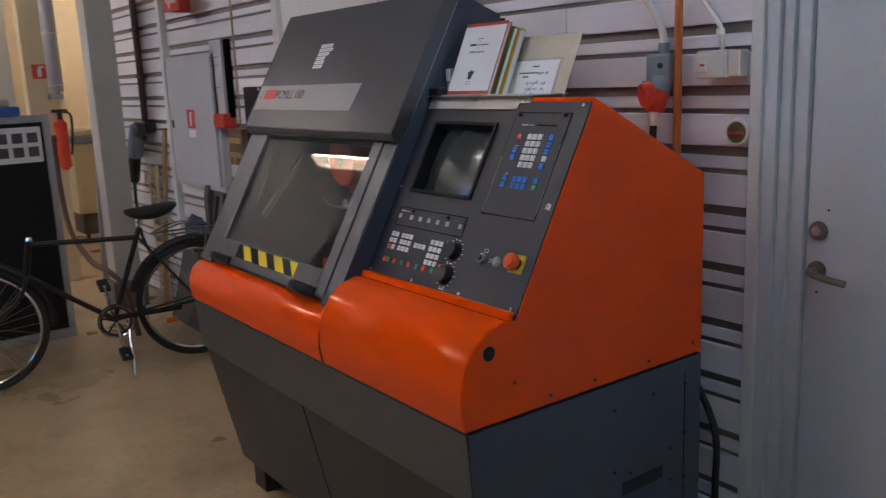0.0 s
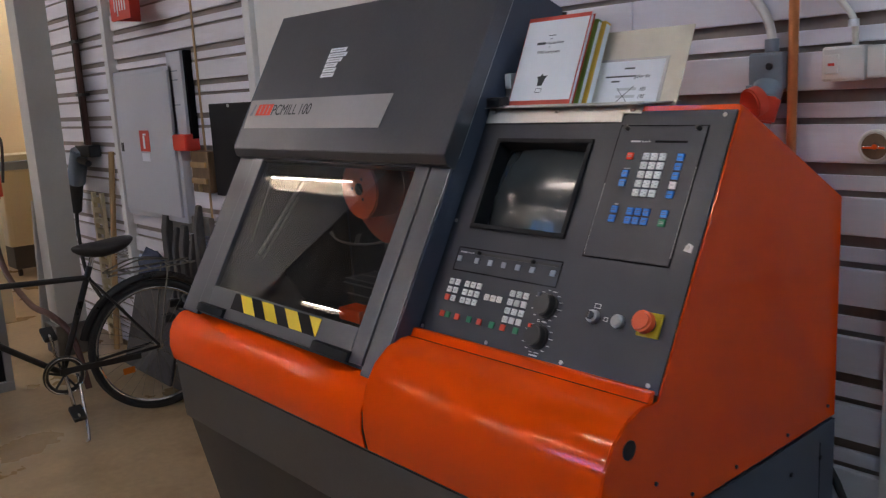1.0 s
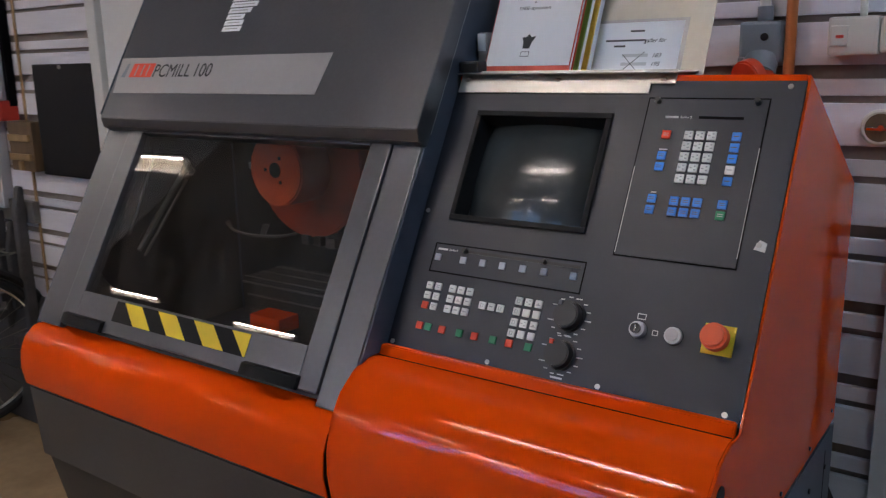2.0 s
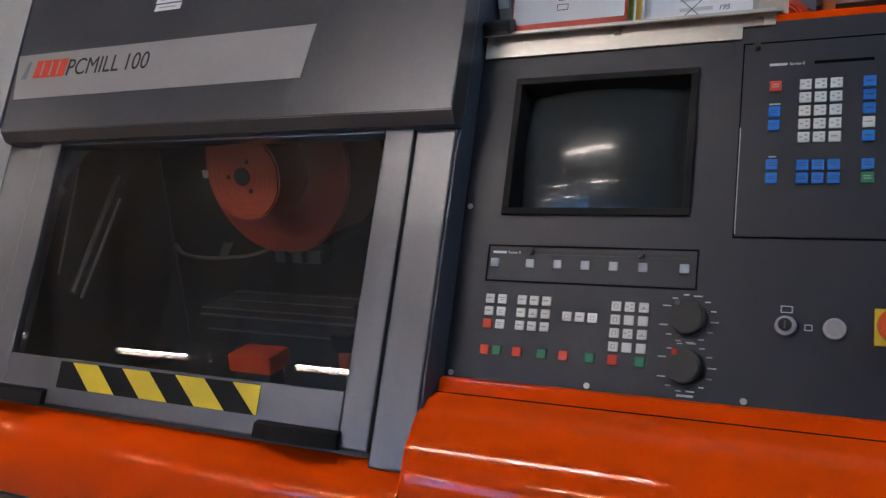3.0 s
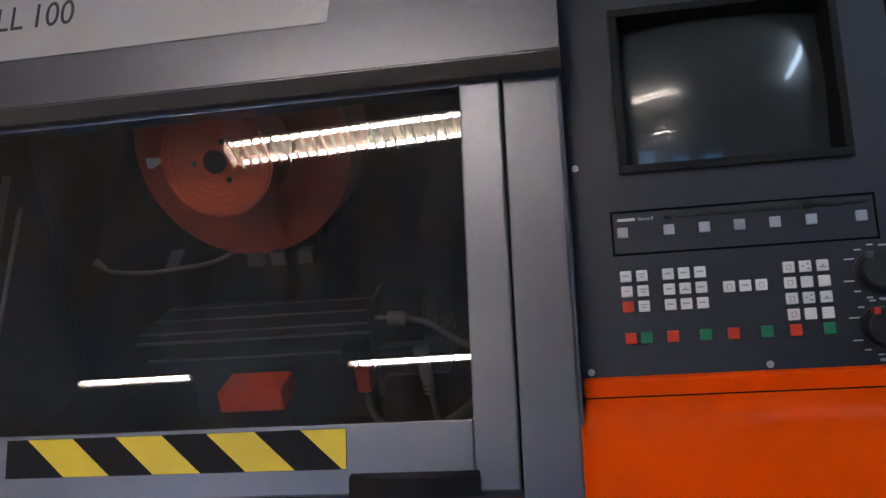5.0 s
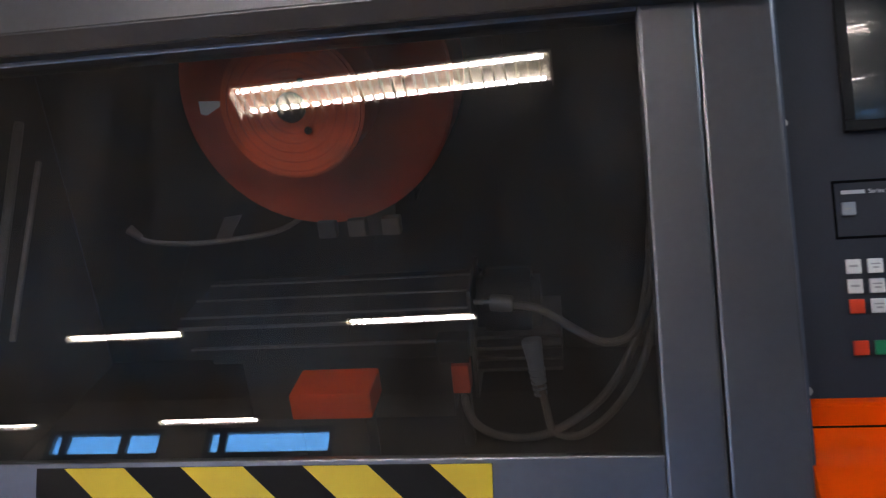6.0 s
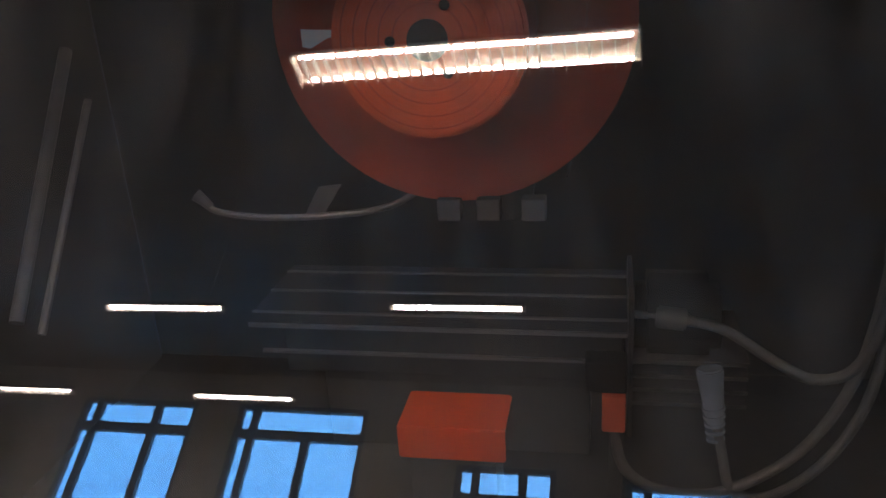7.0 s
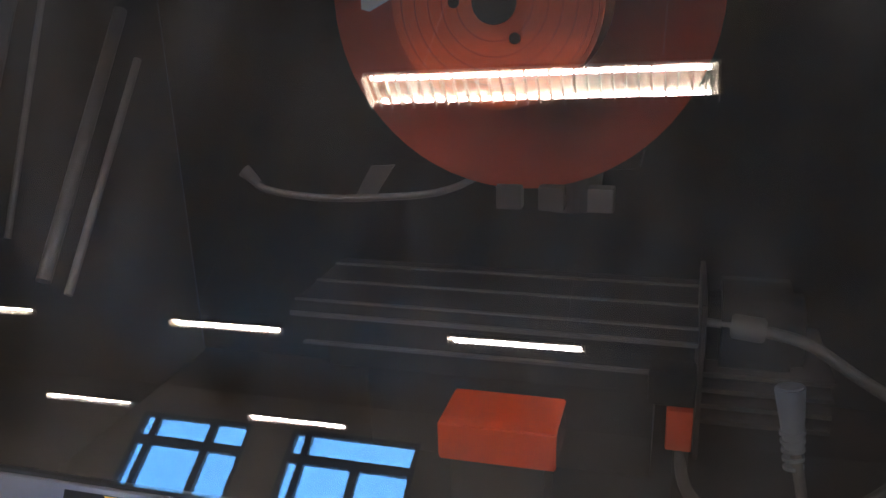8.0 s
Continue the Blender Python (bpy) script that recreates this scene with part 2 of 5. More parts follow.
def box(x0, x1, y0, y1, z0, z1, bevel=0.0, m=None, bm=None):
    """A box, with its edges bevelled, in its own or in the given bmesh."""
    own = bmesh.new()
    bmesh.ops.create_cube(own, size=1)
    for v in own.verts:
        v.co = Vector(((x0 + x1) / 2 + v.co.x * (x1 - x0), (y0 + y1) / 2 + v.co.y * (y1 - y0), (z0 + z1) / 2 + v.co.z * (z1 - z0)))
    if bevel:
        bmesh.ops.bevel(own, geom=own.edges[:], offset=bevel, segments=2, affect="EDGES", profile=0.6)
    if m:
        own.transform(m)
    return merged(own, bm)


def merged(own, bm):
    if bm is None:
        return own
    me = bpy.data.meshes.new("x")
    own.to_mesh(me)
    own.free()
    bm.from_mesh(me)
    bpy.data.meshes.remove(me)
    return bm


def prism(profile, x0, x1, bevel=0.0, bm=None, axis="x"):
    """A profile of (y, z) drawn out along x."""
    own = bmesh.new()
    a = [own.verts.new((x0, y, z)) for y, z in profile]
    b = [own.verts.new((x1, y, z)) for y, z in profile]
    own.faces.new(a)
    own.faces.new(b[::-1])
    k = len(profile)
    for i in range(k):
        own.faces.new((a[i], b[i], b[(i + 1) % k], a[(i + 1) % k]))
    bmesh.ops.recalc_face_normals(own, faces=own.faces)
    if bevel:
        bmesh.ops.bevel(own, geom=own.edges[:], offset=bevel, segments=2, affect="EDGES")
    return merged(own, bm)


def sheet(profile, x0, x1, thick, bm=None):
    """An open profile of (y, z) with a thickness, drawn out along x."""
    pts = [Vector(p) for p in profile]
    off = []
    for i, p in enumerate(pts):
        d = (pts[min(i + 1, len(pts) - 1)] - pts[max(i - 1, 0)]).normalized()
        off.append(p + Vector((d.y, -d.x)) * thick)
    return prism([tuple(p) for p in pts] + [tuple(p) for p in off[::-1]], x0, x1, 0, bm)


def rod(a, b, r, r2=None, seg=16, bm=None, bevel=0.0, m=None):
    a, b = Vector(a), Vector(b)
    own = bmesh.new()
    bmesh.ops.create_cone(own, cap_ends=True, segments=seg, radius1=r, radius2=r if r2 is None else r2, depth=(b - a).length)
    if bevel:
        es = [e for e in own.edges if len(e.link_faces) == 2 and e.calc_face_angle(0) > 1]
        bmesh.ops.bevel(own, geom=es, offset=bevel, segments=2, affect="EDGES")
    own.transform(Matrix.Translation((a + b) / 2) @ (b - a).to_track_quat("Z", "Y").to_matrix().to_4x4())
    if m:
        own.transform(m)
    return merged(own, bm)


def smoothed(points, steps=6):
    """A curve through the points."""
    p = [Vector(q) for q in points]
    out = []
    for i in range(len(p) - 1):
        a, b, c, d = p[max(i - 1, 0)], p[i], p[i + 1], p[min(i + 2, len(p) - 1)]
        for s in range(steps):
            t = s / steps
            out.append(0.5 * (2 * b + (c - a) * t + (2 * a - 5 * b + 4 * c - d) * t * t + (3 * b - a - 3 * c + d) * t ** 3))
    return out + [p[-1]]


def tube(points, r, seg=10, bm=None, closed=False, m=None):
    own = bmesh.new()
    pts = [Vector(p) for p in points]
    k = len(pts)
    rings, side = [], None
    for i, p in enumerate(pts):
        d = (pts[(i + 1) % k] - pts[i - 1]) if closed else (pts[min(i + 1, k - 1)] - pts[max(i - 1, 0)])
        d.normalize()
        if side is None:
            side = d.orthogonal().normalized()
        side = (side - d * side.dot(d)).normalized()
        up = d.cross(side)
        rings.append([own.verts.new(p + r * (math.cos(6.28319 * j / seg) * side + math.sin(6.28319 * j / seg) * up)) for j in range(seg)])
    for i in range(k if closed else k - 1):
        a, b = rings[i], rings[(i + 1) % k]
        for j in range(seg):
            own.faces.new((a[j], a[(j + 1) % seg], b[(j + 1) % seg], b[j]))
    if not closed:
        own.faces.new(rings[0][::-1])
        own.faces.new(rings[-1])
    if m:
        own.transform(m)
    return merged(own, bm)


def ring_points(c, r, axis, k=48):
    a = Vector(axis).normalized()
    u = a.orthogonal().normalized()
    w = a.cross(u)
    return [Vector(c) + r * (math.cos(6.28319 * i / k) * u + math.sin(6.28319 * i / k) * w) for i in range(k)]


def outline(points, m, depth=0.001):
    """A flat piece with the given corners (u, v) and a small depth, laid by m."""
    own = bmesh.new()
    a = [own.verts.new((u, v, 0)) for u, v in points]
    b = [own.verts.new((u, v, depth)) for u, v in points]
    own.faces.new(a[::-1])
    own.faces.new(b)
    k = len(points)
    for i in range(k):
        own.faces.new((a[i], a[(i + 1) % k], b[(i + 1) % k], b[i]))
    own.transform(m)
    return own


def lettering(name, text, size, m, material, parent, shear=0.0, squeeze=1.0, align="LEFT", spacing=1.0):
    cu = bpy.data.curves.new(name, "FONT")
    cu.body, cu.size, cu.shear, cu.extrude, cu.align_x, cu.space_character = text, size, shear, 0.0002, align, spacing
    tmp = new("tmp", cu)
    dg = bpy.context.evaluated_depsgraph_get()
    me = bpy.data.meshes.new_from_object(tmp.evaluated_get(dg))
    bpy.data.objects.remove(tmp)
    bm = bmesh.new()
    bm.from_mesh(me)
    bm.transform(m @ Matrix.Diagonal((squeeze, 1, 1, 1)))
    return part(name, bm, material, parent)


def slope(y, z, lean):
    """A frame on the leaning front: u along x, v up the slope, w out of it."""
    return Matrix.Translation((0, y, z)) @ Matrix.Rotation(radians(90 - lean), 4, "X")


CON, WIN = slope(0.158, 1.023, 28.3), slope(0.083, 1.010, 29.15)
HOOD = WIN @ Matrix.Translation((0, 0, 0.035))


def on(m, u, v, w=0.0):
    return m @ Matrix.Translation((u, v, w))


# ---- room ----
WALL_Y, CEILING = 0.955, 5.8
tagged(part("floor", box(-14, 4, -9.2, 5, -0.1, 0), M_FLOOR), "worn brown-grey concrete workshop floor with stains", "floor", kind="structure")
tagged(part("ceiling", box(-14, 4, -9.2, 5, CEILING, CEILING + 0.15), M_CEIL), "dark painted hall ceiling", "ceiling", kind="structure")
wall_back = tagged(part("wall_back", box(-5.65, 0.07, WALL_Y, WALL_Y + 0.12, 0, CEILING), M_WALLBACK), "workshop wall clad with white painted horizontal boards", "wall", kind="structure")
tagged(part("wall_right_back", box(1.2, 4, WALL_Y, WALL_Y + 0.12, 0, CEILING), M_TRIM), "plain white wall beside the door", "wall", kind="structure")
tagged(part("wall_over_door", box(0.07, 1.2, WALL_Y, WALL_Y + 0.12, 2.15, CEILING), M_TRIM), "plain white wall above the door", "wall", kind="structure")
tagged(part("wall_right", box(4, 4.15, -9.2, 5, 0, CEILING), M_HALL), "plain grey hall side wall", "wall", kind="structure")
tagged(part("wall_left", box(-14.15, -14, -9.2, 5, 0, CEILING), M_TRIM), "plain white hall end wall", "wall", kind="structure")
tagged(part("wall_store", box(-14, 4, 5, 5.15, 0, CEILING), M_CREAM), "cream wall of the room behind", "wall", kind="structure")
tagged(part("wall_passage", box(-5.65, -5.53, WALL_Y + 0.121, 5, 0, CEILING), M_CREAM), "cream side wall of the passage", "wall", kind="structure")
tagged(part("wall_cream", box(-9.3, -9.15, -0.4, 5, 0, CEILING), M_CREAM), "cream painted wall at the end of the passage", "wall", kind="structure")


# windows of the far wall, seen in the reflections
FAR_Y = -9.0
WINDOWS = [(-7.98, -6.30), (-5.72, -3.95), (-2.75, -1.55), (-0.75, 0.7)]
TOPS = (5.38, 5.38, 4.72, 4.60)
SILL = 3.85
edges = [-14.0] + [x for w in WINDOWS for x in w] + [4.0]
far_wall = bmesh.new()
for a, b in zip(edges[::2], edges[1::2]):
    box(a, b, FAR_Y - 0.2, FAR_Y, 0, CEILING, bm=far_wall)
for (a, b), top in zip(WINDOWS, TOPS):
    box(a, b, FAR_Y - 0.2, FAR_Y, 0, SILL, bm=far_wall)
    box(a, b, FAR_Y - 0.2, FAR_Y, top, CEILING, bm=far_wall)
tagged(part("wall_windows", far_wall, M_HALL), "grey hall wall with tall windows", "wall", kind="structure")
for n, ((a, b), top) in enumerate(zip(WINDOWS, TOPS)):
    w = tagged(part(f"window_{n + 1}", box(a, b, FAR_Y - 0.1, FAR_Y - 0.02, top - 0.06, top), M_FRAME), "tall window with dark blue-grey frame", "window", kind="structure")
    y0, y1 = FAR_Y - 0.1, FAR_Y - 0.02
    fr = box(a, a + 0.07, y0, y1, SILL, top - 0.06)
    box(b - 0.07, b, y0, y1, SILL, top - 0.06, bm=fr)
    box(a + 0.07, b - 0.07, y0, y1, SILL, SILL + 0.07, bm=fr)
    box(a + 0.07, b - 0.07, y0, y1, top - 0.46, top - 0.34, bm=fr)
    box(a + 0.2, a + 0.29, y0, y1, SILL + 0.07, top - 0.46, bm=fr)
    box(a + 0.2, a + 0.29, y0, y1, top - 0.34, top - 0.06, bm=fr)
    s = a + (0.29 + (b - a - 0.36) * (0.5 if n % 2 else 0.62))
    box(s - 0.05, s + 0.05, y0, y1, SILL + 0.07, top - 0.46, bm=fr)
    if n % 2 == 0:
        box(s - 0.05, s + 0.05, y0, y1, top - 0.34, top - 0.06, bm=fr)
    part("window_frame", fr, M_FRAME, w)
    for x0, x1, z0, z1 in ((a + 0.07, s, SILL + 0.07, top - 0.46), (s, b - 0.07, SILL + 0.07, top - 0.46), (a + 0.07, b - 0.07, top - 0.34, top - 0.06)):
        pane = part("pane", box(x0, x1, FAR_Y - 0.064, FAR_Y - 0.058, z0, z1), M_PANE, w)
        pane.visible_shadow = False


def luminaire(name, length, width, rise):
    """A hanging louvre lamp, its middle at the origin, along x."""
    t = thing(name, (0, 0, 0), "hanging fluorescent lamp with bright louvre grid, switched on", "ceiling lamp", "ceiling lamps")
    h, w = length / 2, width / 2
    part("housing", box(-h, h, -w, w, 0.042, 0.060, 0.003), M_LAMPIN, t)
    for s in (-1, 1):
        part("side_reflector", box(-h, h, s * w - 0.0015, s * w + 0.0015, 0.026, 0.0415), M_LOUVRE, t)
        part("end_cap", box(s * h - 0.004, s * h + 0.004, -w, w, -0.012, 0.0415), M_LOUVRE, t)
        part("hanger", rod((s * h * 0.7, 0, 0.06), (s * h * 0.7, 0, rise), 0.004, seg=6), M_STEEL, t)
        part("tube", rod((-h + 0.03, s * (w - 0.016), 0.022), (h - 0.03, s * (w - 0.016), 0.022), 0.008, seg=12), M_TUBE, t, "glowing fluorescent tube")
    k = int(length / 0.046)
    for i in range(1, k):
        x = -h + length * i / k
        part("slat", box(x - 0.0028, x + 0.0028, -w, w, -0.012, 0.020), M_LOUVRE, t)
    return t


near_lamp = luminaire("ceiling_lamp", 1.38, 0.15, 2.432)
hall_lamp = luminaire("ceiling_lamp", 1.16, 0.075, 1.202)
near_lamp.matrix_basis = pose(-1.555, -1.57, 3.37, 0, 0, 2.5)
copy_thing(near_lamp, pose(-5.61, -1.66, 3.37, 0, 0, 1))
hall_lamp.matrix_basis = pose(-2.23, -5.34, 4.6, 0, 0, 1)
for x, y in ((-4.97, -5.45), (-7.7, -5.5), (-10.4, -5.4), (-4.84, -7.25), (-7.5, -7.3)):
    copy_thing(hall_lamp, pose(x, y, 4.6, 0, 0, 1))
# unseen lamp, added further along the row to brighten the left side
copy_thing(near_lamp, pose(-9.65, -1.7, 3.37, 0, 0, 1))


def batten_lamp(x, y, z, length, rise):
    """A bare twin-tube lamp along y, hanging at the given middle."""
    t = thing("batten_lamp", (x, y, z), "hanging batten lamp with two bare cool white tubes, switched on", "ceiling lamp", "ceiling lamps")
    h = length / 2
    part("housing", box(x - 0.05, x + 0.05, y - h, y + h, z + 0.03, z + 0.085, 0.006), M_TRIM, t)
    for s in (-1, 1):
        part("tube", rod((x + s * 0.035, y - h + 0.03, z), (x + s * 0.035, y + h - 0.03, z), 0.013, seg=12), M_TUBECOOL, t, "glowing cool white tube")
        part("lamp_holder", box(x - 0.05, x + 0.05, y + s * h - 0.012, y + s * h + 0.012, z - 0.018, z + 0.029, 0.003), M_TRIM, t)
        part("hanger", rod((x, y + s * h * 0.7, z + 0.085), (x, y + s * h * 0.7, z + rise), 0.004, seg=6), M_STEEL, t)
    return t


batten_lamp(1.30, -0.55, 3.37, 1.58, 2.432)

tagged(part("backdrop", box(-16, 6, -13.05, -13, 0.5, 9.5), M_BACKDROP), "blue evening sky outside the windows", "sky", kind="structure")

# ---- machine base ----
mill = thing("milling_machine", (-0.8, 0.4, 0.0), "orange and grey enclosed milling machine with slanted control console", "milling machine")
XL = -1.63
LEFT_NOSE = -0.652
base = part("base_body", prism([(0.0, 0.774), (0.014, 0.588), (0.82, 0.588), (0.82, 0.774)], XL, -0.002, 0.004), M_GREY, mill, "grey enamelled base rim")
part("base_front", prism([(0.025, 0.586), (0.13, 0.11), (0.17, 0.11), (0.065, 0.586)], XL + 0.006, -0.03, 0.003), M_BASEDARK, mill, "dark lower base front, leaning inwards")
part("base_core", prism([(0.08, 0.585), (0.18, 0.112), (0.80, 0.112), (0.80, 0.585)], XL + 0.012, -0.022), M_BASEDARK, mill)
part("base_side", prism([(0.003, 0.771), (0.016, 0.590), (0.085, 0.580), (0.150, 0.11), (0.818, 0.11), (0.818, 0.771)], -0.0015, 0.0006), M_SLATE, mill, "slate grey base side panel")
part("base_side", prism([(0.09, 0.586), (0.15, 0.11), (0.818, 0.11), (0.818, 0.586)], -0.0215, -0.0016), M_SLATE, mill)
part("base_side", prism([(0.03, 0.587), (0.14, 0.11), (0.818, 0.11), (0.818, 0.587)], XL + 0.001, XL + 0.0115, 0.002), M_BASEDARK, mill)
part("side_seam", box(0.0004, 0.0012, 0.7485, 0.7505, 0.20, 0.735), M_GAP, mill)
part("door_gap", prism([(0.0235, 0.584), (0.1285, 0.112), (0.1315, 0.112), (0.0265, 0.584)], -0.8515, -0.8485), M_GAP, mill)
for x in (-1.53, -0.1):
    for y in (0.2, 0.72):
        part("foot", box(x - 0.05, x + 0.05, y - 0.05, y + 0.05, 0, 0.112, 0.006), M_BLACK, mill)
part("vent_slot", box(-0.001, 0.002, 0.50, 0.66, 0.455, 0.492, 0.001), M_BLACK, mill)
for y, z in ((0.47, 0.70), (0.62, 0.705), (0.75, 0.70), (0.75, 0.56), (0.75, 0.43), (0.75, 0.40), (0.75, 0.30), (0.47, 0.53), (0.53, 0.51), (0.69, 0.53), (0.69, 0.44), (0.40, 0.44), (0.53, 0.415), (0.61, 0.395), (0.47, 0.375), (0.58, 0.36)):
    part("screw", rod((-0.001, y, z), (0.004, y, z), 0.005, seg=8), M_BLACK, mill)

# ---- orange console shell ----
nose = [(-0.004, 0.779), (-0.012, 0.83), (-0.010, 0.875), (0.004, 0.925), (0.03, 0.965), (0.066, 0.993), (0.105, 1.006), (0.135, 1.006)]
part("side_panel", prism(nose[:-1] + [(0.134, 1.0035), (0.150, 1.0045), (0.400, 1.466), (0.402, 1.483), (0.42, 1.476), (0.818, 1.268), (0.818, 0.779)], -0.004, 0.0, 0.001), M_ORANGE, mill, "orange side panel with slanted outline")
nose_front = part("nose_cover", sheet(nose, -0.634, -0.0045, 0.003), M_ORANGE, mill, "rounded glossy orange front cover")
smooth(nose_front, 35)
part("nose_end", prism([(-0.004, 0.781)] + nose[1:] + [(0.135, 0.781)], -0.637, -0.630), M_ORANGE, mill)
part("nose_gap", prism([(0.004, 0.781), (-0.002, 0.83), (0.006, 0.875), (0.03, 0.91), (0.10, 0.915), (0.10, 0.781)], -0.6475, -0.6375), M_BLACK, mill)
part("nose_lip", prism([(0.128, 1.004), (0.137, 1.022), (0.150, 1.021), (0.142, 1.0)], -0.632, -0.005, 0.002), M_ORANGE, mill)
part("nose_groove", prism([(0.1240, 1.0058), (0.1240, 1.0066), (0.1262, 1.0068), (0.1262, 1.0058)], -0.632, -0.005), M_GAP, mill)
part("nose_hole", rod((-0.01, 0.067, 0.945), (0.0015, 0.067, 0.945), 0.017, seg=24), M_BLACK, mill)
for y, z in ((0.14, 0.86), (0.25, 0.80), (0.4, 0.8), (0.6, 0.8), (0.78, 0.81)):
    part("screw", rod((-0.002, y, z), (0.003, y, z), 0.004, seg=8), M_BLACK, mill)
part("console_roof", prism([(0.400, 1.464), (0.404, 1.4835), (0.42, 1.476), (0.816, 1.268), (0.816, 1.255), (0.42, 1.462)], -0.634, -0.005, 0.001), M_ORANGE, mill, "orange sloping console roof")
part("console_back", box(-0.634, -0.005, 0.806, 0.816, 0.78, 1.254), M_ORANGE, mill)


# ---- console ----
def panel_with_hole(u0, u1, v0, v1, h0, h1, k0, k1, thick, m):
    """One plate with a rectangular opening."""
    bm = bmesh.new()
    loops = []
    for w in (0.0, -thick):
        for a, b, c, d in ((u0, u1, v0, v1), (h0, h1, k0, k1)):
            loops.append([bm.verts.new((x, y, w)) for x, y in ((a, c), (b, c), (b, d), (a, d))])
    for p, q in ((0, 1), (2, 3), (0, 2), (1, 3)):
        for i in range(4):
            bm.faces.new((loops[p][i], loops[p][(i + 1) % 4], loops[q][(i + 1) % 4], loops[q][i]))
    bm.transform(m)
    return bm


console = part("console_panel", panel_with_hole(-0.633, -0.0045, -0.012, 0.512, -0.562, -0.309, 0.246, 0.442, 0.006, CON), M_PANEL, mill, "dark grey control panel foil")


def framed(u0, u1, v0, v1, width, height, m, inner=0.0):
    bm = bmesh.new()
    for a, b, c, d in ((u0, u1, v0, v0 + width), (u0, u1, v1 - width, v1), (u0, u0 + width, v0 + width, v1 - width), (u1 - width, u1, v0 + width, v1 - width)):
        box(a, b, c, d, 0.0003, height, min(width, height) * 0.25, m=m, bm=bm)
    return bm


monitor = part("monitor_bezel", framed(-0.571, -0.300, 0.237, 0.451, 0.0105, 0.006, CON), M_BEZEL, mill, "black bezel of the switched-off monitor")
inner = bmesh.new()
q = [(-0.5603, 0.2477), (-0.3107, 0.2477), (-0.3107, 0.4403), (-0.5603, 0.4403)]
q2 = [(-0.555, 0.253), (-0.316, 0.253), (-0.316, 0.435), (-0.555, 0.435)]
vo = [inner.verts.new((u, v, 0.003)) for u, v in q]
vi = [inner.verts.new((u, v, -0.03)) for u, v in q2]
for i in range(4):
    inner.faces.new((vo[i], vo[(i + 1) % 4], vi[(i + 1) % 4], vi[i]))
inner.transform(CON)
part("recess", inner, M_BEZEL, monitor)
crt = bmesh.new()
bmesh.ops.create_grid(crt, x_segments=24, y_segments=18, size=1)
for v in crt.verts:
    x, y = v.co.x, v.co.y
    v.co = Vector((-0.4355 + x * 0.1215, 0.344 + y * 0.0925, -0.008 - 0.018 * x * x - 0.011 * y * y))
crt.transform(CON)
smooth(part("screen", crt, M_CRT, monitor, "dark curved glass screen, switched off"), 80)

KEY_MESH = {}


def key(name, u, v, material, size=0.0132, legend=None):
    tag = (material.name, size)
    if tag not in KEY_MESH:
        bm = box(-size / 2, size / 2, -size / 2, size / 2, 0, 0.0032, 0.001)
        me = bpy.data.meshes.new(name)
        bm.to_mesh(me)
        bm.free()
        me.materials.append(material)
        KEY_MESH[tag] = me
    ob = new(name, KEY_MESH[tag])
    ob.parent = console
    ob.matrix_world = on(CON, u, v, 0.0002)
    if legend:
        bm = bmesh.new()
        for a, b, c, d in legend:
            box(a * size, b * size, c * size, d * size, 0.0033, 0.0036, bm=bm)
        bm.transform(on(CON, u, v, 0.0))
        part("legend", bm, M_KEYPRINT if material is not M_BLUEKEY else M_SLATE, ob)
    return ob


LEGENDS = [[(-0.3, 0.25, -0.05, 0.1)], [(-0.3, 0.3, 0.08, 0.18), (-0.2, 0.2, -0.18, -0.06)], [(-0.35, -0.1, -0.06, 0.06), (0.1, 0.3, 0.12, 0.28), (0.1, 0.35, -0.3, -0.14)],
           [(-0.22, 0.22, 0.16, 0.22), (-0.22, -0.14, -0.2, 0.16), (0.14, 0.22, -0.2, 0.16), (-0.22, 0.22, -0.26, -0.2)], [(-0.32, 0.32, -0.22, -0.1), (-0.1, 0.1, -0.1, 0.08)]]
for i, u in enumerate((-0.573, -0.5186, -0.4775, -0.4375, -0.3975, -0.357, -0.3023)):
    key("softkey", u, 0.165, M_GREYKEY, 0.0125, [(-0.3, 0.2, -0.06, 0.06)] if i in (0, 6) else None)
part("softkey_frame", framed(-0.5862, -0.2848, 0.137, 0.192, 0.0026, 0.0008, CON), M_GAP, console)
part("softkey_strip", box(-0.517, -0.294, 0.179, 0.184, 0.0002, 0.001, m=CON), M_BLACK, console)
for u in (-0.518, -0.360):
    smooth(part("pin", rod((u, 0.182, 0), (u, 0.182, 0.011), 0.0045, seg=16, bevel=0.001, m=CON), M_BLACK, console))
for r, v in enumerate((0.1115, 0.0933, 0.075)):
    for c, u in enumerate((-0.5735, -0.5547)):
        red = r == 2 and c == 0
        key("key", u, v, M_REDKEY if red else M_WHITEKEY, legend=None if red else LEGENDS[1 if c else 0])
    for c, u in enumerate((-0.5244, -0.5062, -0.4877)):
        key("key", u, v, M_WHITEKEY, legend=LEGENDS[0] if (r, c) != (1, 1) else LEGENDS[4])
for u in (-0.4564, -0.4383, -0.4203):
    key("key", u, 0.092, M_WHITEKEY, legend=LEGENDS[3] if u != -0.4383 else LEGENDS[0])
for r, v in enumerate((0.1102, 0.092, 0.0737, 0.0553)):
    for c, u in enumerate((-0.3885, -0.3702, -0.3512)):
        blank = (r, c) in ((1, 1), (1, 2), (3, 1), (3, 2))
        key("key", u, v, M_WHITEKEY, legend=None if blank else LEGENDS[(3, 2, 4)[c] if r % 2 == 0 else 3])
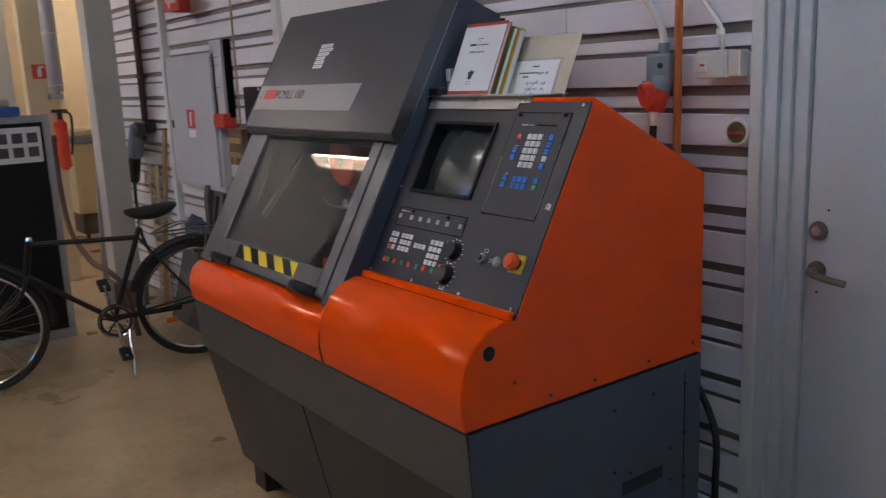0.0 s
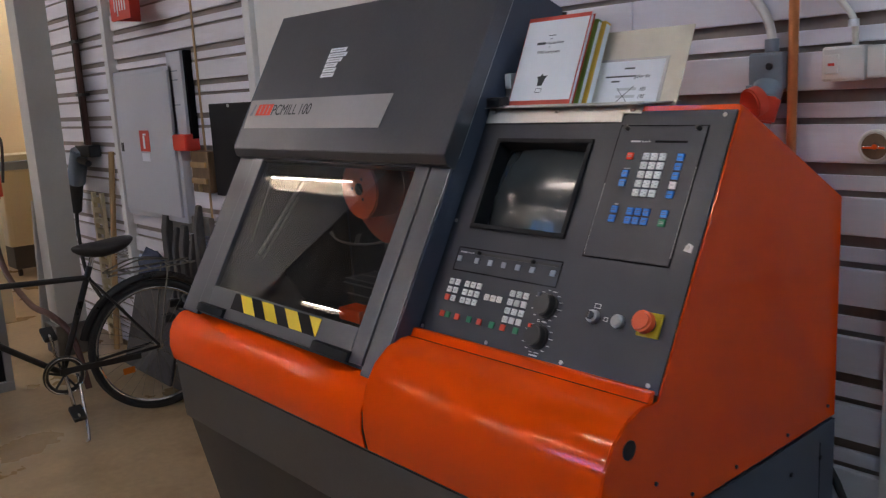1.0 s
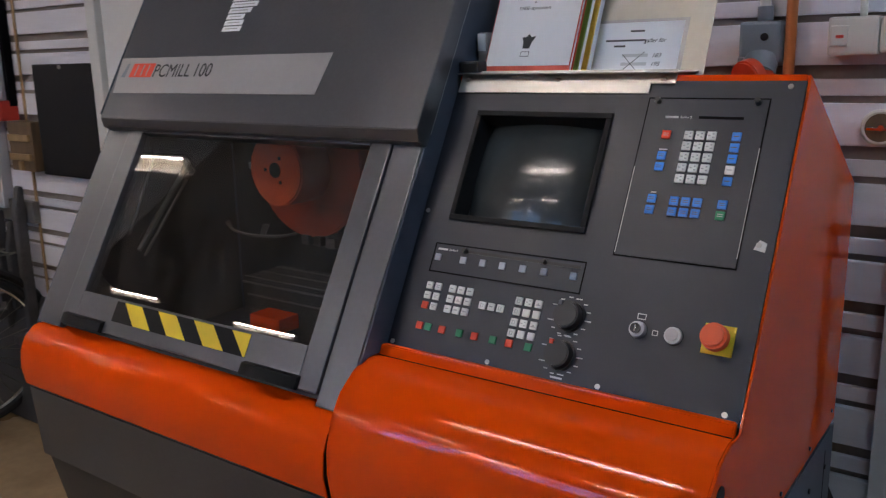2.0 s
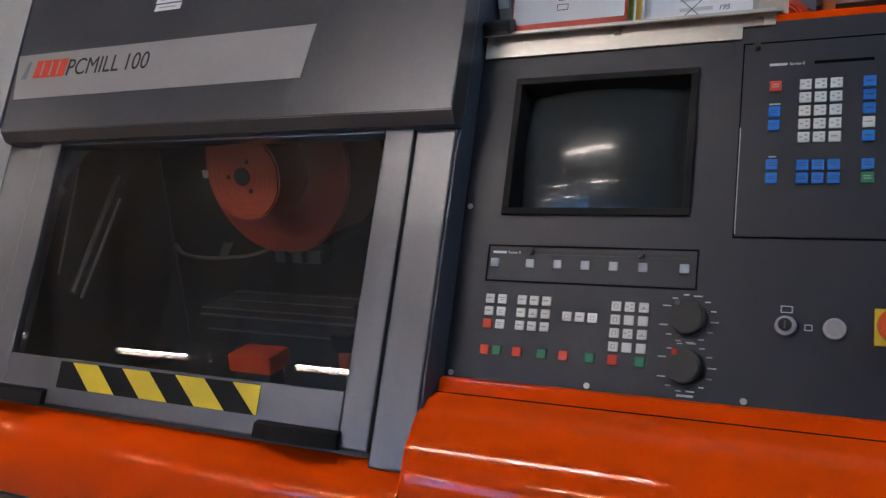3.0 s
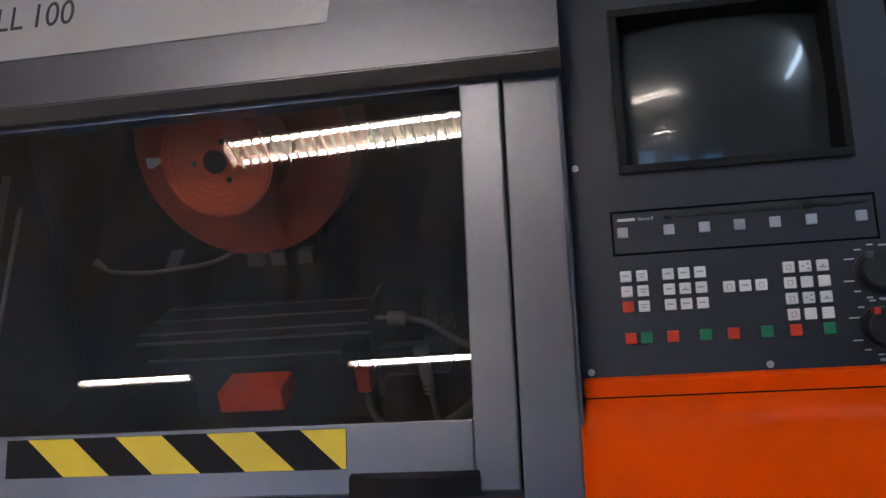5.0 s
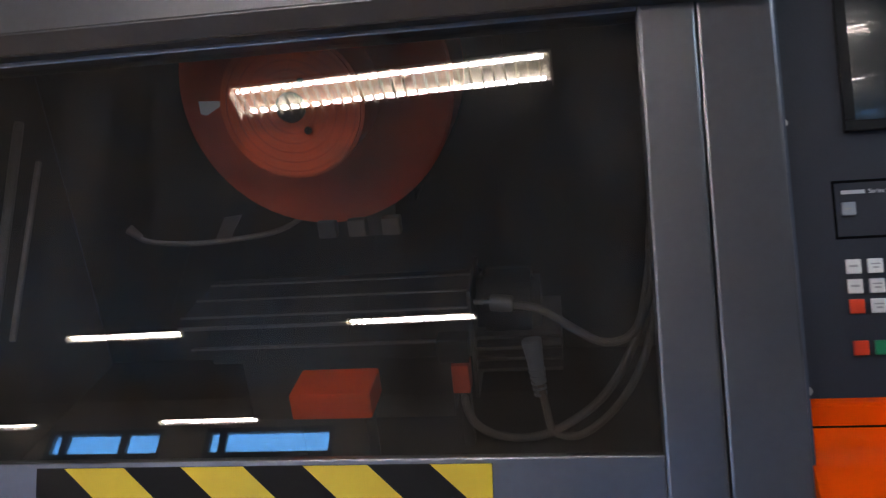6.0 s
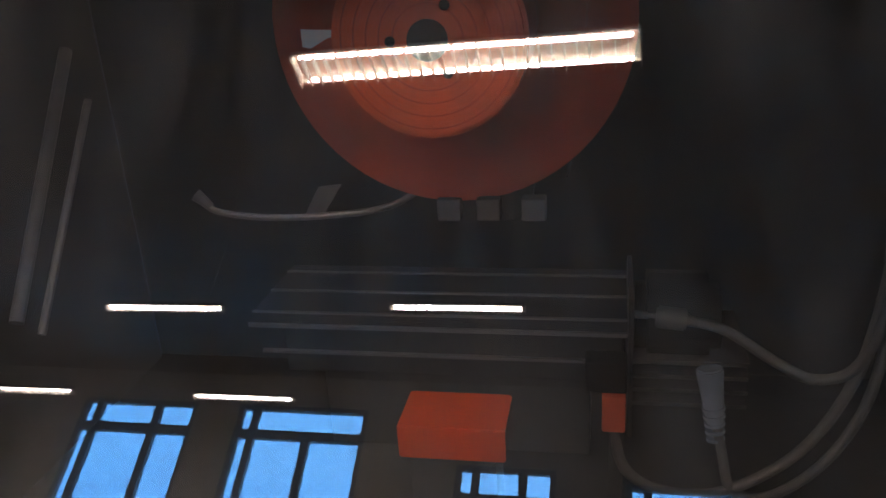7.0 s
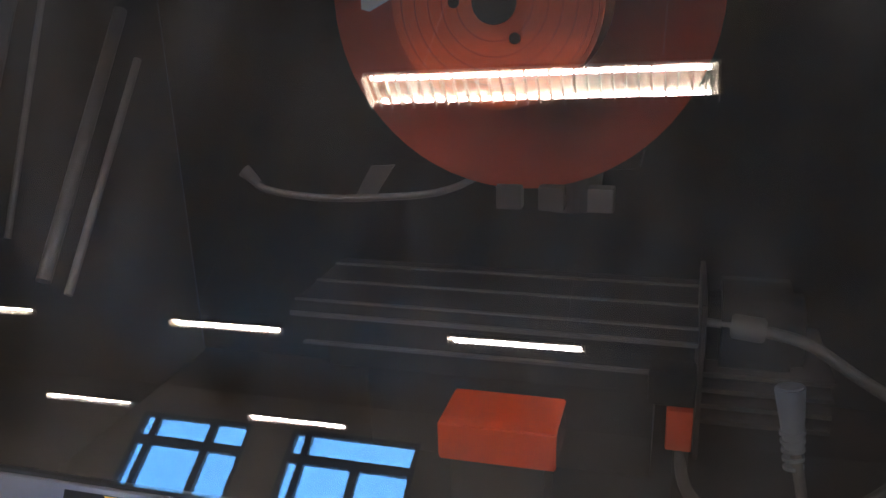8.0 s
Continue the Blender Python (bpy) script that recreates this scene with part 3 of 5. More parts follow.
for i, u in enumerate((-0.5732, -0.5548, -0.5246, -0.4876, -0.4565, -0.4197, -0.388, -0.3516)):
    key("key", u, 0.0375, M_GREENKEY if i % 2 else M_REDKEY)

# dials
for v, red in ((0.0995, False), (0.036, True)):
    d = part("dial", rod((-0.293, v, 0), (-0.293, v, 0.019), 0.0235, 0.0215, 32, bevel=0.002, m=CON), M_BLACK, console, "black rotary switch")
    smooth(d)
    part("dial_skirt", rod((-0.293, v, 0.0001), (-0.293, v, 0.004), 0.0255, seg=32, m=CON), M_BLACK, d)
    part("pointer", box(-0.308, -0.301, v + 0.013, v + 0.021, 0.006, 0.0205, 0.001, m=CON), M_REDKEY if red else M_SLATE, d)
    for i in range(13):
        a = radians(150 - 26 * i + (8 if red else 0))
        m = CON @ Matrix.Translation((-0.293 + 0.033 * math.cos(a), v + 0.0315 * math.sin(a), 0.0003))
        w = 0.0035 if i % 3 else 0.0055
        part("legend", box(-w, w, -0.0009, 0.0009, 0, 0.0003, m=m), M_LEGEND, console)
part("legend", box(-0.302, -0.281, -0.002, 0.001, 0.0002, 0.0006, m=CON), M_LEGEND, console)

# key switch, push button, emergency stop
ks = part("key_switch", rod((-0.1753, 0.097, 0), (-0.1753, 0.097, 0.014), 0.0135, 0.0115, 28, bevel=0.002, m=CON), M_ALU, console, "chrome key switch")
smooth(ks)
part("barrel", rod((-0.1753, 0.097, 0.014), (-0.1753, 0.097, 0.018), 0.008, seg=20, m=CON), M_BLACK, ks)
part("slot", box(-0.1763, -0.1743, 0.092, 0.102, 0.018, 0.0186, m=CON), M_CHROME, ks)
part("legend", framed(-0.182, -0.168, 0.114, 0.123, 0.0012, 0.0005, CON), M_LEGEND, console)
part("legend", framed(-0.154, -0.145, 0.093, 0.101, 0.0012, 0.0005, CON), M_LEGEND, console)
pb = part("push_button", rod((-0.1203, 0.097, 0), (-0.1203, 0.097, 0.010), 0.0135, 0.0125, 28, bevel=0.0015, m=CON), M_ALU, console, "chrome push button")
smooth(pb)
part("cap", rod((-0.1203, 0.097, 0.010), (-0.1203, 0.097, 0.0125), 0.0095, seg=24, m=CON), M_SILVERLABEL, pb)
es = part("emergency_stop", box(-0.0775, -0.0325, 0.0805, 0.1250, 0.0002, 0.003, 0.0008, m=CON), M_YELLOW, console, "orange-red emergency stop on yellow plate")
smooth(part("collar", rod((-0.055, 0.103, 0.003), (-0.055, 0.103, 0.018), 0.0135, seg=28, m=CON), M_BLACK, es))
smooth(part("mushroom", rod((-0.055, 0.103, 0.013), (-0.055, 0.103, 0.034), 0.0205, 0.0190, 36, bevel=0.004, m=CON), M_ESTOP, es))

# keypad unit
sub = part("keypad_plate", box(-0.2425, -0.0525, 0.211, 0.4795, 0.0003, 0.0016, 0.0005, m=CON), M_PANEL, console, "dark keypad plate")
part("keypad_frame", framed(-0.2448, -0.0502, 0.2085, 0.482, 0.0024, 0.0014, CON), M_GAP, console)
# narrow bright strips along both sides of the keypad plate
for u, v0, v1 in ((-0.2422, 0.214, 0.36), (-0.0528, 0.226, 0.40)):
    part("worn_edge", box(u - 0.0005, u + 0.0005, v0, v1, 0.0012, 0.0020, m=CON), M_ALU, console, "bright strip along the plate edge")
for u in (-0.226, -0.068):
    smooth(part("pin", rod((u, 0.474, 0.001), (u, 0.474, 0.013), 0.0048, seg=16, bevel=0.001, m=CON), M_BLACK, console))
SUB_U = (-0.1643, -0.1461, -0.1278)
ROWS_V = (0.4166, 0.3983, 0.3800, 0.3617, 0.3434)
for r, v in enumerate(ROWS_V):
    for c, u in enumerate(SUB_U):
        key("key", u, v, M_WHITEKEY, 0.0142, LEGENDS[2] if c != 2 or r != 4 else LEGENDS[0]).matrix_world = on(CON, u, v, 0.0018)
    k = key("key", -0.0895, v, M_WHITEKEY if r == 3 else M_BLUEKEY, 0.0142, [(-0.3, 0.3, -0.06, 0.06)])
    k.matrix_world = on(CON, -0.0895, v, 0.0018)
for u, v, mt in [(-0.201, 0.4163, M_REDKEY), (-0.201, 0.3804, M_BLUEKEY), (-0.201, 0.3614, M_BLUEKEY), (-0.201, 0.3075, M_BLUEKEY), (-0.201, 0.289, M_BLUEKEY), (-0.0895, 0.3062, M_BLUEKEY), (-0.0895, 0.2885, M_GREENKEY)] \
        + [(u, v, M_BLUEKEY) for u in SUB_U for v in (0.3062, 0.2885)]:
    key("key", u, v, mt, 0.0142, [(-0.3, 0.3, 0.08, 0.16), (-0.3, 0.3, -0.14, -0.06)]).matrix_world = on(CON, u, v, 0.0018)
for u, v, w in ((-0.201, 0.3915, 0.014), (-0.201, 0.3185, 0.009)):
    part("legend", box(u - w / 2, u + w / 2, v - 0.001, v + 0.001, 0.0017, 0.002, m=CON), M_LEGEND, console)
part("legend", box(-0.210, -0.188, 0.446, 0.4495, 0.0017, 0.002, m=CON), M_LEGEND, console)
lettering("legend", "Series 0", 0.0058, on(CON, -0.185, 0.446, 0.0018), M_LEGEND, console)
part("legend", box(-0.155, -0.085, 0.4455, 0.450, 0.0017, 0.002, m=CON), M_GAP, console)
part("legend", box(-0.578, -0.557, 0.179, 0.1825, 0.0002, 0.0005, m=CON), M_LEGEND, console)
lettering("legend", "Series 0", 0.0058, on(CON, -0.554, 0.179, 0.0004), M_LEGEND, console)
for u, v in ((-0.622, 0.0), (-0.42, 0.0), (-0.22, 0.0), (-0.026, 0.0), (-0.624, 0.25), (-0.026, 0.25), (-0.026, 0.502)):
    part("screw", rod((u, v, 0), (u, v, 0.002), 0.0042, seg=12, m=CON), M_STEEL, console)
part("paint_chip", outline([(-0.033, 0.243), (-0.016, 0.240), (-0.015, 0.254), (-0.026, 0.258)], on(CON, 0, 0, 0.0004), 0.0003), M_TRIM, console)

# steel ledge under the papers
ledge = part("ledge", box(-0.205, -0.247, 0.506, 0.531, 0.0022, 0.0045, m=CON, bm=box(-0.628, -0.247, 0.488, 0.531, 0.0022, 0.0045, m=CON)), M_STEEL, mill, "bare steel angle strip with three screws")
part("ledge_foot", box(-0.628, -0.205, 0.385, 0.53, 1.4872, 1.489, m=None), M_STEEL, ledge)
for u in (-0.612, -0.42, -0.225):
    part("screw", rod((u, 0.515, 0.0045), (u, 0.51, 0.0068), 0.005, seg=12, m=CON), M_STEEL, ledge)

# ---- mill housing, window door and hood ----
part("nose_cover", sheet([(-0.004, 0.779), (-0.012, 0.82), (-0.008, 0.862), (0.006, 0.893), (0.03, 0.914), (0.06, 0.922)], XL - 0.002, -0.648, 0.003), M_ORANGE, mill, "rounded glossy orange front cover")
smooth(bpy.data.objects["nose_cover.001"], 35)
part("nose_end", prism([(-0.003, 0.781), (-0.011, 0.82), (-0.007, 0.862), (0.007, 0.892), (0.03, 0.912), (0.10, 0.919), (0.10, 0.781)], XL - 0.001, XL + 0.006), M_ORANGE, mill)
H_BOT, H_TOP = 0.419, 0.872


def at_slope(m, v, w=0.0):
    p = m @ Vector((0, v, w))
    return (p.y, p.z)


part("jamb", box(-0.704, -0.637, -0.100, 0.415, -0.03, 0.0, 0.003, m=WIN), M_GREY, mill, "brushed grey door jamb")
part("jamb", box(XL + 0.002, -1.534, -0.095, 0.415, -0.03, -0.004, 0.003, m=WIN), M_GREY, mill)
side = [at_slope(WIN, -0.098, -0.004), at_slope(WIN, 0.42, -0.004), at_slope(HOOD, 0.43, -0.002), at_slope(HOOD, H_TOP, -0.004), (0.555, 1.765), (0.672, 1.718), (0.675, 1.40), (0.86, 1.30), (0.86, 0.78), (0.10, 0.78), (0.07, 0.90)]
part("housing_side", prism(side, -0.639, -0.634, 0.001), M_SLATE, mill, "slate grey housing side")
part("housing_side", prism(side, XL, XL + 0.005, 0.001), M_SLATE, mill)
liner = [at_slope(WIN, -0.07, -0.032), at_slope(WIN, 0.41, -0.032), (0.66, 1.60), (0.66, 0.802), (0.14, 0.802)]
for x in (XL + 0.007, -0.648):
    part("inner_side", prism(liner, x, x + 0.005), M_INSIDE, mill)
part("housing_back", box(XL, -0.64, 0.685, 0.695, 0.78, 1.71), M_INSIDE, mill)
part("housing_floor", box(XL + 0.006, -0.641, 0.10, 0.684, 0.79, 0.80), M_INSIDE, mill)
part("inner_back", box(XL + 0.006, -0.641, 0.672, 0.682, 0.801, 1.69), M_INSIDE, mill, "back of the work space, coloured dark as in shade")
part("housing_roof", prism([at_slope(HOOD, H_TOP, -0.046), (0.555, 1.765), (0.672, 1.718), (0.672, 1.70), (0.555, 1.755), at_slope(HOOD, H_TOP - 0.02, -0.046)], XL + 0.005, -0.639), M_GREY, mill)
hood_body = prism([(H_TOP, -0.045), (H_TOP, -0.004), (H_TOP - 0.004, 0.0), (H_BOT, 0.0), (H_BOT - 0.017, -0.016), (H_BOT - 0.017, -0.045)], -1.618, -0.632, 0.0015)
hood_body.transform(HOOD)
hood = smooth(part("hood", hood_body, M_GREY, mill, "grey enamelled hood above the door"), 20)
part("edge_strip", box(-0.6335, -0.6325, H_BOT + 0.01, H_TOP, -0.0455, -0.044, m=HOOD), M_ALU, hood)
label = part("name_plate", outline([(-1.602, 0.486), (-0.913, 0.486), (-0.899, 0.580), (-1.616, 0.580)], on(HOOD, 0, 0, 0.0004), 0.0008), M_SILVERLABEL, hood, "silver name plate with red and black print")
for text, u in (("PCMILL", -1.471), ("100", -1.322)):
    lettering("lettering", text, 0.048, on(HOOD, u, 0.5285, 0.0014), M_INK, label, shear=0.10, squeeze=0.90)
part("logo", outline([(-1.561, 0.528), (-1.474, 0.528), (-1.469, 0.5645), (-1.556, 0.5645)], on(HOOD, 0, 0, 0.0012), 0.0004), M_REDPRINT, label, "red printed mark")
for u in (-1.541, -1.517, -1.496):
    part("logo_gap", outline([(u, 0.532), (u + 0.004, 0.532), (u + 0.007, 0.5605), (u + 0.003, 0.5605)], on(HOOD, 0, 0, 0.0017), 0.0003), M_SILVERLABEL, label)
part("logo", outline([(-1.594, 0.528), (-1.578, 0.528), (-1.573, 0.5645), (-1.581, 0.5645), (-1.587, 0.546)], on(HOOD, 0, 0, 0.0012), 0.0004), M_CEEGREY, label)
for i in range(6):
    v, u = 0.642 + i * 0.0155, -1.272 + i * 0.0008
    w = (0.062, 0.062, 0.058, 0.074, 0.088, 0.078)[i]
    s = part("name_strip", outline([(u, v), (u + w, v), (u + w + 0.003, v + 0.0125), (u + 0.003, v + 0.0125)], on(HOOD, 0, 0, 0.0003), 0.0006), M_PAPER, hood, "narrow white printed strip")
    part("print", outline([(u + 0.010, v + 0.005), (u + w - 0.010, v + 0.005), (u + w - 0.009, v + 0.0075), (u + 0.011, v + 0.0075)], on(HOOD, 0, 0, 0.001), 0.0002), M_KEYPRINT, s)

door_thing = part("window_door", box(-0.757, -0.706, -0.080, 0.425, -0.024, 0.004, 0.003, m=WIN), M_GREY, mill, "grey framed sliding window door")
part("door_rail", box(-1.530, -1.474, -0.080, 0.425, -0.024, 0.004, 0.003, m=WIN), M_GREY, door_thing)
part("door_rail", box(-1.474, -0.757, -0.080, 0.0, -0.024, 0.0042, 0.002, m=WIN), M_GREY, door_thing)
part("door_rail", box(-1.474, -0.757, 0.397, 0.425, -0.024, 0.0042, 0.002, m=WIN), M_GREY, door_thing)
part("pane", box(-1.476, -0.755, -0.002, 0.399, -0.009, -0.004, m=WIN), M_GLASS, door_thing, "tinted safety glass")
part("gap_shadow", box(-1.534, -0.705, -0.088, -0.0805, -0.03, -0.01, m=WIN), M_BLACK, door_thing)
haz = part("hazard_tape", box(-1.340, -0.905, -0.051, -0.005, 0.0044, 0.005, m=WIN), M_BEZEL, door_thing, "black and yellow hazard stripes")
for i in range(4):
    u = -1.3114 + i * 0.117
    corners = [(u + 0.050, -0.0505), (u + 0.110, -0.0505), (u + 0.060, -0.0055), (u, -0.0055)]
    if i == 3:
        corners = [(u + 0.050, -0.0505), (-0.9055, -0.0505), (-0.9055, -0.0055), (u, -0.0055)]
    part("stripe", outline(corners, on(WIN, 0, 0, 0.005), 0.0004), M_YELLOW, haz)
for u0, u1 in ((-0.900, -0.752), (-1.508, -1.360)):
    hd = bmesh.new()
    k = 10
    for s in range(k):
        a, b = s / k, (s + 1) / k
        h = lambda t: 0.014 + 0.030 * math.sin(math.pi * min(max(t, 0.0), 1.0))
        pts = [(u0 + (u1 - u0) * a, h(a)), (u0 + (u1 - u0) * b, h(b))]
        vs = []
        for (u, w) in pts:
            vs.append([hd.verts.new((u, -0.083, 0.004)), hd.verts.new((u, -0.083, w)), hd.verts.new((u, -0.061, w)), hd.verts.new((u, -0.056, 0.004))])
        for j in range(4):
            hd.faces.new((vs[0][j], vs[0][(j + 1) % 4], vs[1][(j + 1) % 4], vs[1][j]))
        if s == 0:
            hd.faces.new(vs[0])
        if s == k - 1:
            hd.faces.new(vs[1][::-1])
    bmesh.ops.remove_doubles(hd, verts=hd.verts, dist=1e-5)
    hd.transform(WIN)
    smooth(part("door_handle", hd, M_BEZEL, door_thing, "black curved pull handle"))

# ---- inside the mill ----
head = part("spindle_guard", rod((-1.131, 0.47, 1.277), (-1.131, 0.60, 1.277), 0.174, seg=64, bevel=0.004), M_DISCDARK, mill, "large dull orange round guard")
smooth(head)
pulley = part("pulley", rod((-1.131, 0.372, 1.277), (-1.131, 0.47, 1.277), 0.084, seg=64, bevel=0.004), M_DISC, mill, "orange round pulley cover with dark bore")
smooth(pulley)
for r in (0.030, 0.042, 0.053, 0.064, 0.075):
    part("ring_groove", tube(ring_points((-1.131, 0.3722, 1.277), r, (0, 1, 0), 48), 0.0008, 4, closed=True), M_DISCDARK, pulley)
part("bore", rod((-1.131, 0.370, 1.277), (-1.131, 0.3725, 1.277), 0.0175, seg=32), M_BLACK, pulley)
for a in (60, 180, 300):
    part("bolt_hole", rod((-1.131 + 0.032 * math.cos(radians(a)), 0.3705, 1.277 + 0.032 * math.sin(radians(a))), (-1.131 + 0.032 * math.cos(radians(a)), 0.3722, 1.277 + 0.032 * math.sin(radians(a))), 0.0045, seg=12), M_BLACK, pulley)
part("white_tag", outline([(-1.25, 1.272), (-1.243, 1.270), (-1.225, 1.279), (-1.203, 1.276), (-1.203, 1.284), (-1.25, 1.287)], Matrix(((1, 0, 0, 0), (0, 0, -1, 0.40), (0, 1, 0, 0), (0, 0, 0, 1))), 0.001), M_PAPER, head)
part("tag_arm", rod((-1.22, 0.40, 1.279), (-1.2, 0.47, 1.279), 0.003, seg=8), M_DULL, head)
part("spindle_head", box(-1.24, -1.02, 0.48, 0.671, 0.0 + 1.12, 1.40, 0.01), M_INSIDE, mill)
nose2 = part("spindle_nose", rod((-1.09, 0.52, 1.13), (-1.09, 0.52, 1.075), 0.035, 0.028, 28), M_DULL, mill)
for x in (-1.14, -1.10, -1.055):
    part("clamp_block", box(x - 0.012, x + 0.012, 0.462, 0.48, 1.085, 1.108, 0.002), M_DULL, nose2)
table = part("work_table", box(-1.37, -0.958, 0.463, 0.60, 0.962, 0.976, 0.0015), M_INSIDE, mill, "T-slotted work table, coloured dark as in shade")
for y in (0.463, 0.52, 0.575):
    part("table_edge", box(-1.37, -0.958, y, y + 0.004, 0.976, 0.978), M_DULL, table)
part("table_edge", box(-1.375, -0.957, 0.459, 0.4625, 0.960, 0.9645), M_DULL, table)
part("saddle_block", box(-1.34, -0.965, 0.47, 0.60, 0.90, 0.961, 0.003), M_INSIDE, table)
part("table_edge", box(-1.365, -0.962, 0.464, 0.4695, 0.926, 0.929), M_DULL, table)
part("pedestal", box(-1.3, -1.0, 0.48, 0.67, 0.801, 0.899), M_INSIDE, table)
part("drive_motor", rod((-0.955, 0.50, 0.965), (-0.87, 0.50, 0.965), 0.05, seg=32, bevel=0.012), M_BEZEL, mill, "black drive motor with cooling ribs")
for i in range(4):
    part("rib", box(-0.957, -0.845, 0.440, 0.56, 0.893 + i * 0.016, 0.898 + i * 0.016, 0.001), M_BASEDARK, mill)
part("motor_bracket", box(-0.962, -0.957, 0.43, 0.55, 0.86, 1.015, 0.001), M_BASEDARK, mill)
rb = part("orange_box", prism([(0.298, 0.915), (0.298, 0.949), (0.36, 0.949), (0.36, 0.915)], -1.168, -1.070, 0.0015), M_ORANGE, mill, "bright orange sheet metal box")
part("box_stand", box(-1.16, -1.08, 0.305, 0.35, 0.801, 0.914), M_INSIDE, mill)
part("small_orange_cover", box(-0.987, -0.964, 0.40, 0.43, 0.885, 0.925, 0.002), M_DISCDARK, mill, "dull red cable cover")
part("limit_switch", box(-1.004, -0.963, 0.405, 0.432, 0.926, 0.960, 0.003), M_BEZEL, mill, "black limit switch box")
part("cover_stand", box(-0.98, -0.966, 0.405, 0.426, 0.801, 0.884), M_INSIDE, mill)
c1 = [(-0.915, 0.455, 0.985), (-0.87, 0.45, 0.977), (-0.825, 0.43, 0.955), (-0.79, 0.42, 0.942), (-0.755, 0.42, 0.955), (-0.735, 0.42, 1.01), (-0.728, 0.43, 1.06)]
smooth(part("cable", tube(smoothed(c1), 0.0055), M_CABLE, mill, "grey ribbed cable"))
c2 = [(-0.975, 0.41, 0.885), (-0.965, 0.40, 0.845), (-0.93, 0.40, 0.82), (-0.87, 0.40, 0.822), (-0.80, 0.41, 0.865), (-0.755, 0.42, 0.94), (-0.735, 0.43, 1.03), (-0.73, 0.44, 1.10)]
smooth(part("cable", tube(smoothed(c2), 0.0055), M_CABLE, mill))
c3 = [(-0.878, 0.425, 0.90), (-0.87, 0.41, 0.86), (-0.86, 0.40, 0.825), (-0.825, 0.40, 0.82), (-0.78, 0.40, 0.86), (-0.745, 0.41, 0.92), (-0.725, 0.43, 1.0)]
smooth(part("cable", tube(smoothed(c3), 0.005), M_CABLE, mill))
smooth(part("plug", rod((-0.935, 0.458, 0.986), (-0.905, 0.455, 0.984), 0.0115, seg=20, bevel=0.002), M_DULL, mill, "grey round cable plug"))
smooth(part("plug_pin", rod((-0.957, 0.46, 0.987), (-0.935, 0.458, 0.986), 0.004, seg=12), M_DULL, mill))
smooth(part("plug", rod((-0.884, 0.43, 0.945), (-0.876, 0.42, 0.885), 0.0135, 0.008, 20, bevel=0.002), M_CEEGREY, mill))
for i in range(5):
    t = i / 5
    part("plug_rib", rod((-0.879 + 0.004 * t, 0.424 - 0.006 * t, 0.905 - 0.04 * t), (-0.8785 + 0.004 * t, 0.4235 - 0.006 * t, 0.902 - 0.04 * t), 0.0115 - 0.003 * t, seg=16), M_CEEGREY, mill)
smooth(part("socket", rod((-0.728, 0.43, 1.06), (-0.722, 0.46, 1.11), 0.011, seg=16), M_CABLE, mill))
for a, b, r in (((-1.494, 0.415, 1.275), (-1.464, 0.225, 1.08), 0.006), ((-1.453, 0.372, 1.235), (-1.443, 0.225, 1.07), 0.0035), ((-1.482, 0.31, 1.31), (-1.475, 0.21, 1.12), 0.0025)):
    smooth(part("guide_rail", rod(a, b, r, seg=12), M_DULL, mill, "thin bright guide rail"))
# a reflection in the door glass, modelled as grey pieces behind the pane
reflection_path = [(-1.40, 0.45, 1.115), (-1.385, 0.45, 1.100), (-1.33, 0.45, 1.093), (-1.27, 0.45, 1.095), (-1.20, 0.46, 1.102), (-1.16, 0.52, 1.115)]
smooth(part("coolant_hose", tube(smoothed(reflection_path), 0.0035), M_DULL, mill, "thin grey line standing in for a reflection in the door glass"))
part("nozzle_plate", outline([(-1.288, 1.096), (-1.268, 1.096), (-1.246, 1.128), (-1.270, 1.126)], Matrix(((1, 0, 0, 0), (0, 0, -1, 0.452), (0, 1, 0, 0), (0, 0, 0, 1))), 0.002), M_DULL, mill)
smooth(part("nozzle", rod((-1.405, 0.45, 1.118), (-1.39, 0.45, 1.105), 0.007, 0.004, 14), M_DULL, mill))


# ---- papers on the ledge ----
def lean_frame(y, z, degrees):
    return Matrix.Translation((0, y, z)) @ Matrix.Rotation(radians(90 - degrees), 4, "X")


PL = lean_frame(0.432, 1.4895, 24)
folder = thing("ring_binder", (-0.51, 0.44, 1.489), "red plastic manual binder with white cover sheet, leaning on the ledge", "binder")
part("back_cover", box(-0.600, -0.418, 0.0, 0.214, -0.012, -0.0105, m=PL), M_BINDRED, folder)
part("front_cover", box(-0.600, -0.418, 0.0, 0.214, 0.0, 0.0018, 0.0005, m=PL), M_BINDRED, folder)
part("page_block", box(-0.598, -0.421, 0.002, 0.21, -0.0102, -0.0003, m=PL), M_PAPER, folder)
page = part("cover_sheet", box(-0.598, -0.420, 0.012, 0.204, 0.0019, 0.0023, m=PL), M_PAPER, folder, "white printed cover sheet")
part("print", box(-0.527, -0.505, 0.166, 0.1675, 0.0023, 0.0026, m=PL), M_INK, page)
part("print", box(-0.519, -0.514, 0.158, 0.1595, 0.0023, 0.0026, m=PL), M_INK, page)
part("print", box(-0.556, -0.530, 0.1455, 0.1515, 0.0023, 0.0026, m=PL), M_INK, page)
lettering("print", "-fräsmaskiner", 0.0098, on(PL, -0.530, 0.1455, 0.0024), M_INK, page, shear=0.2)
part("print", box(-0.519, -0.514, 0.138, 0.1395, 0.0023, 0.0026, m=PL), M_INK, page)
lettering("print", "TM02-styrsystem", 0.0098, on(PL, -0.551, 0.124, 0.0024), M_INK, page, shear=0.2)
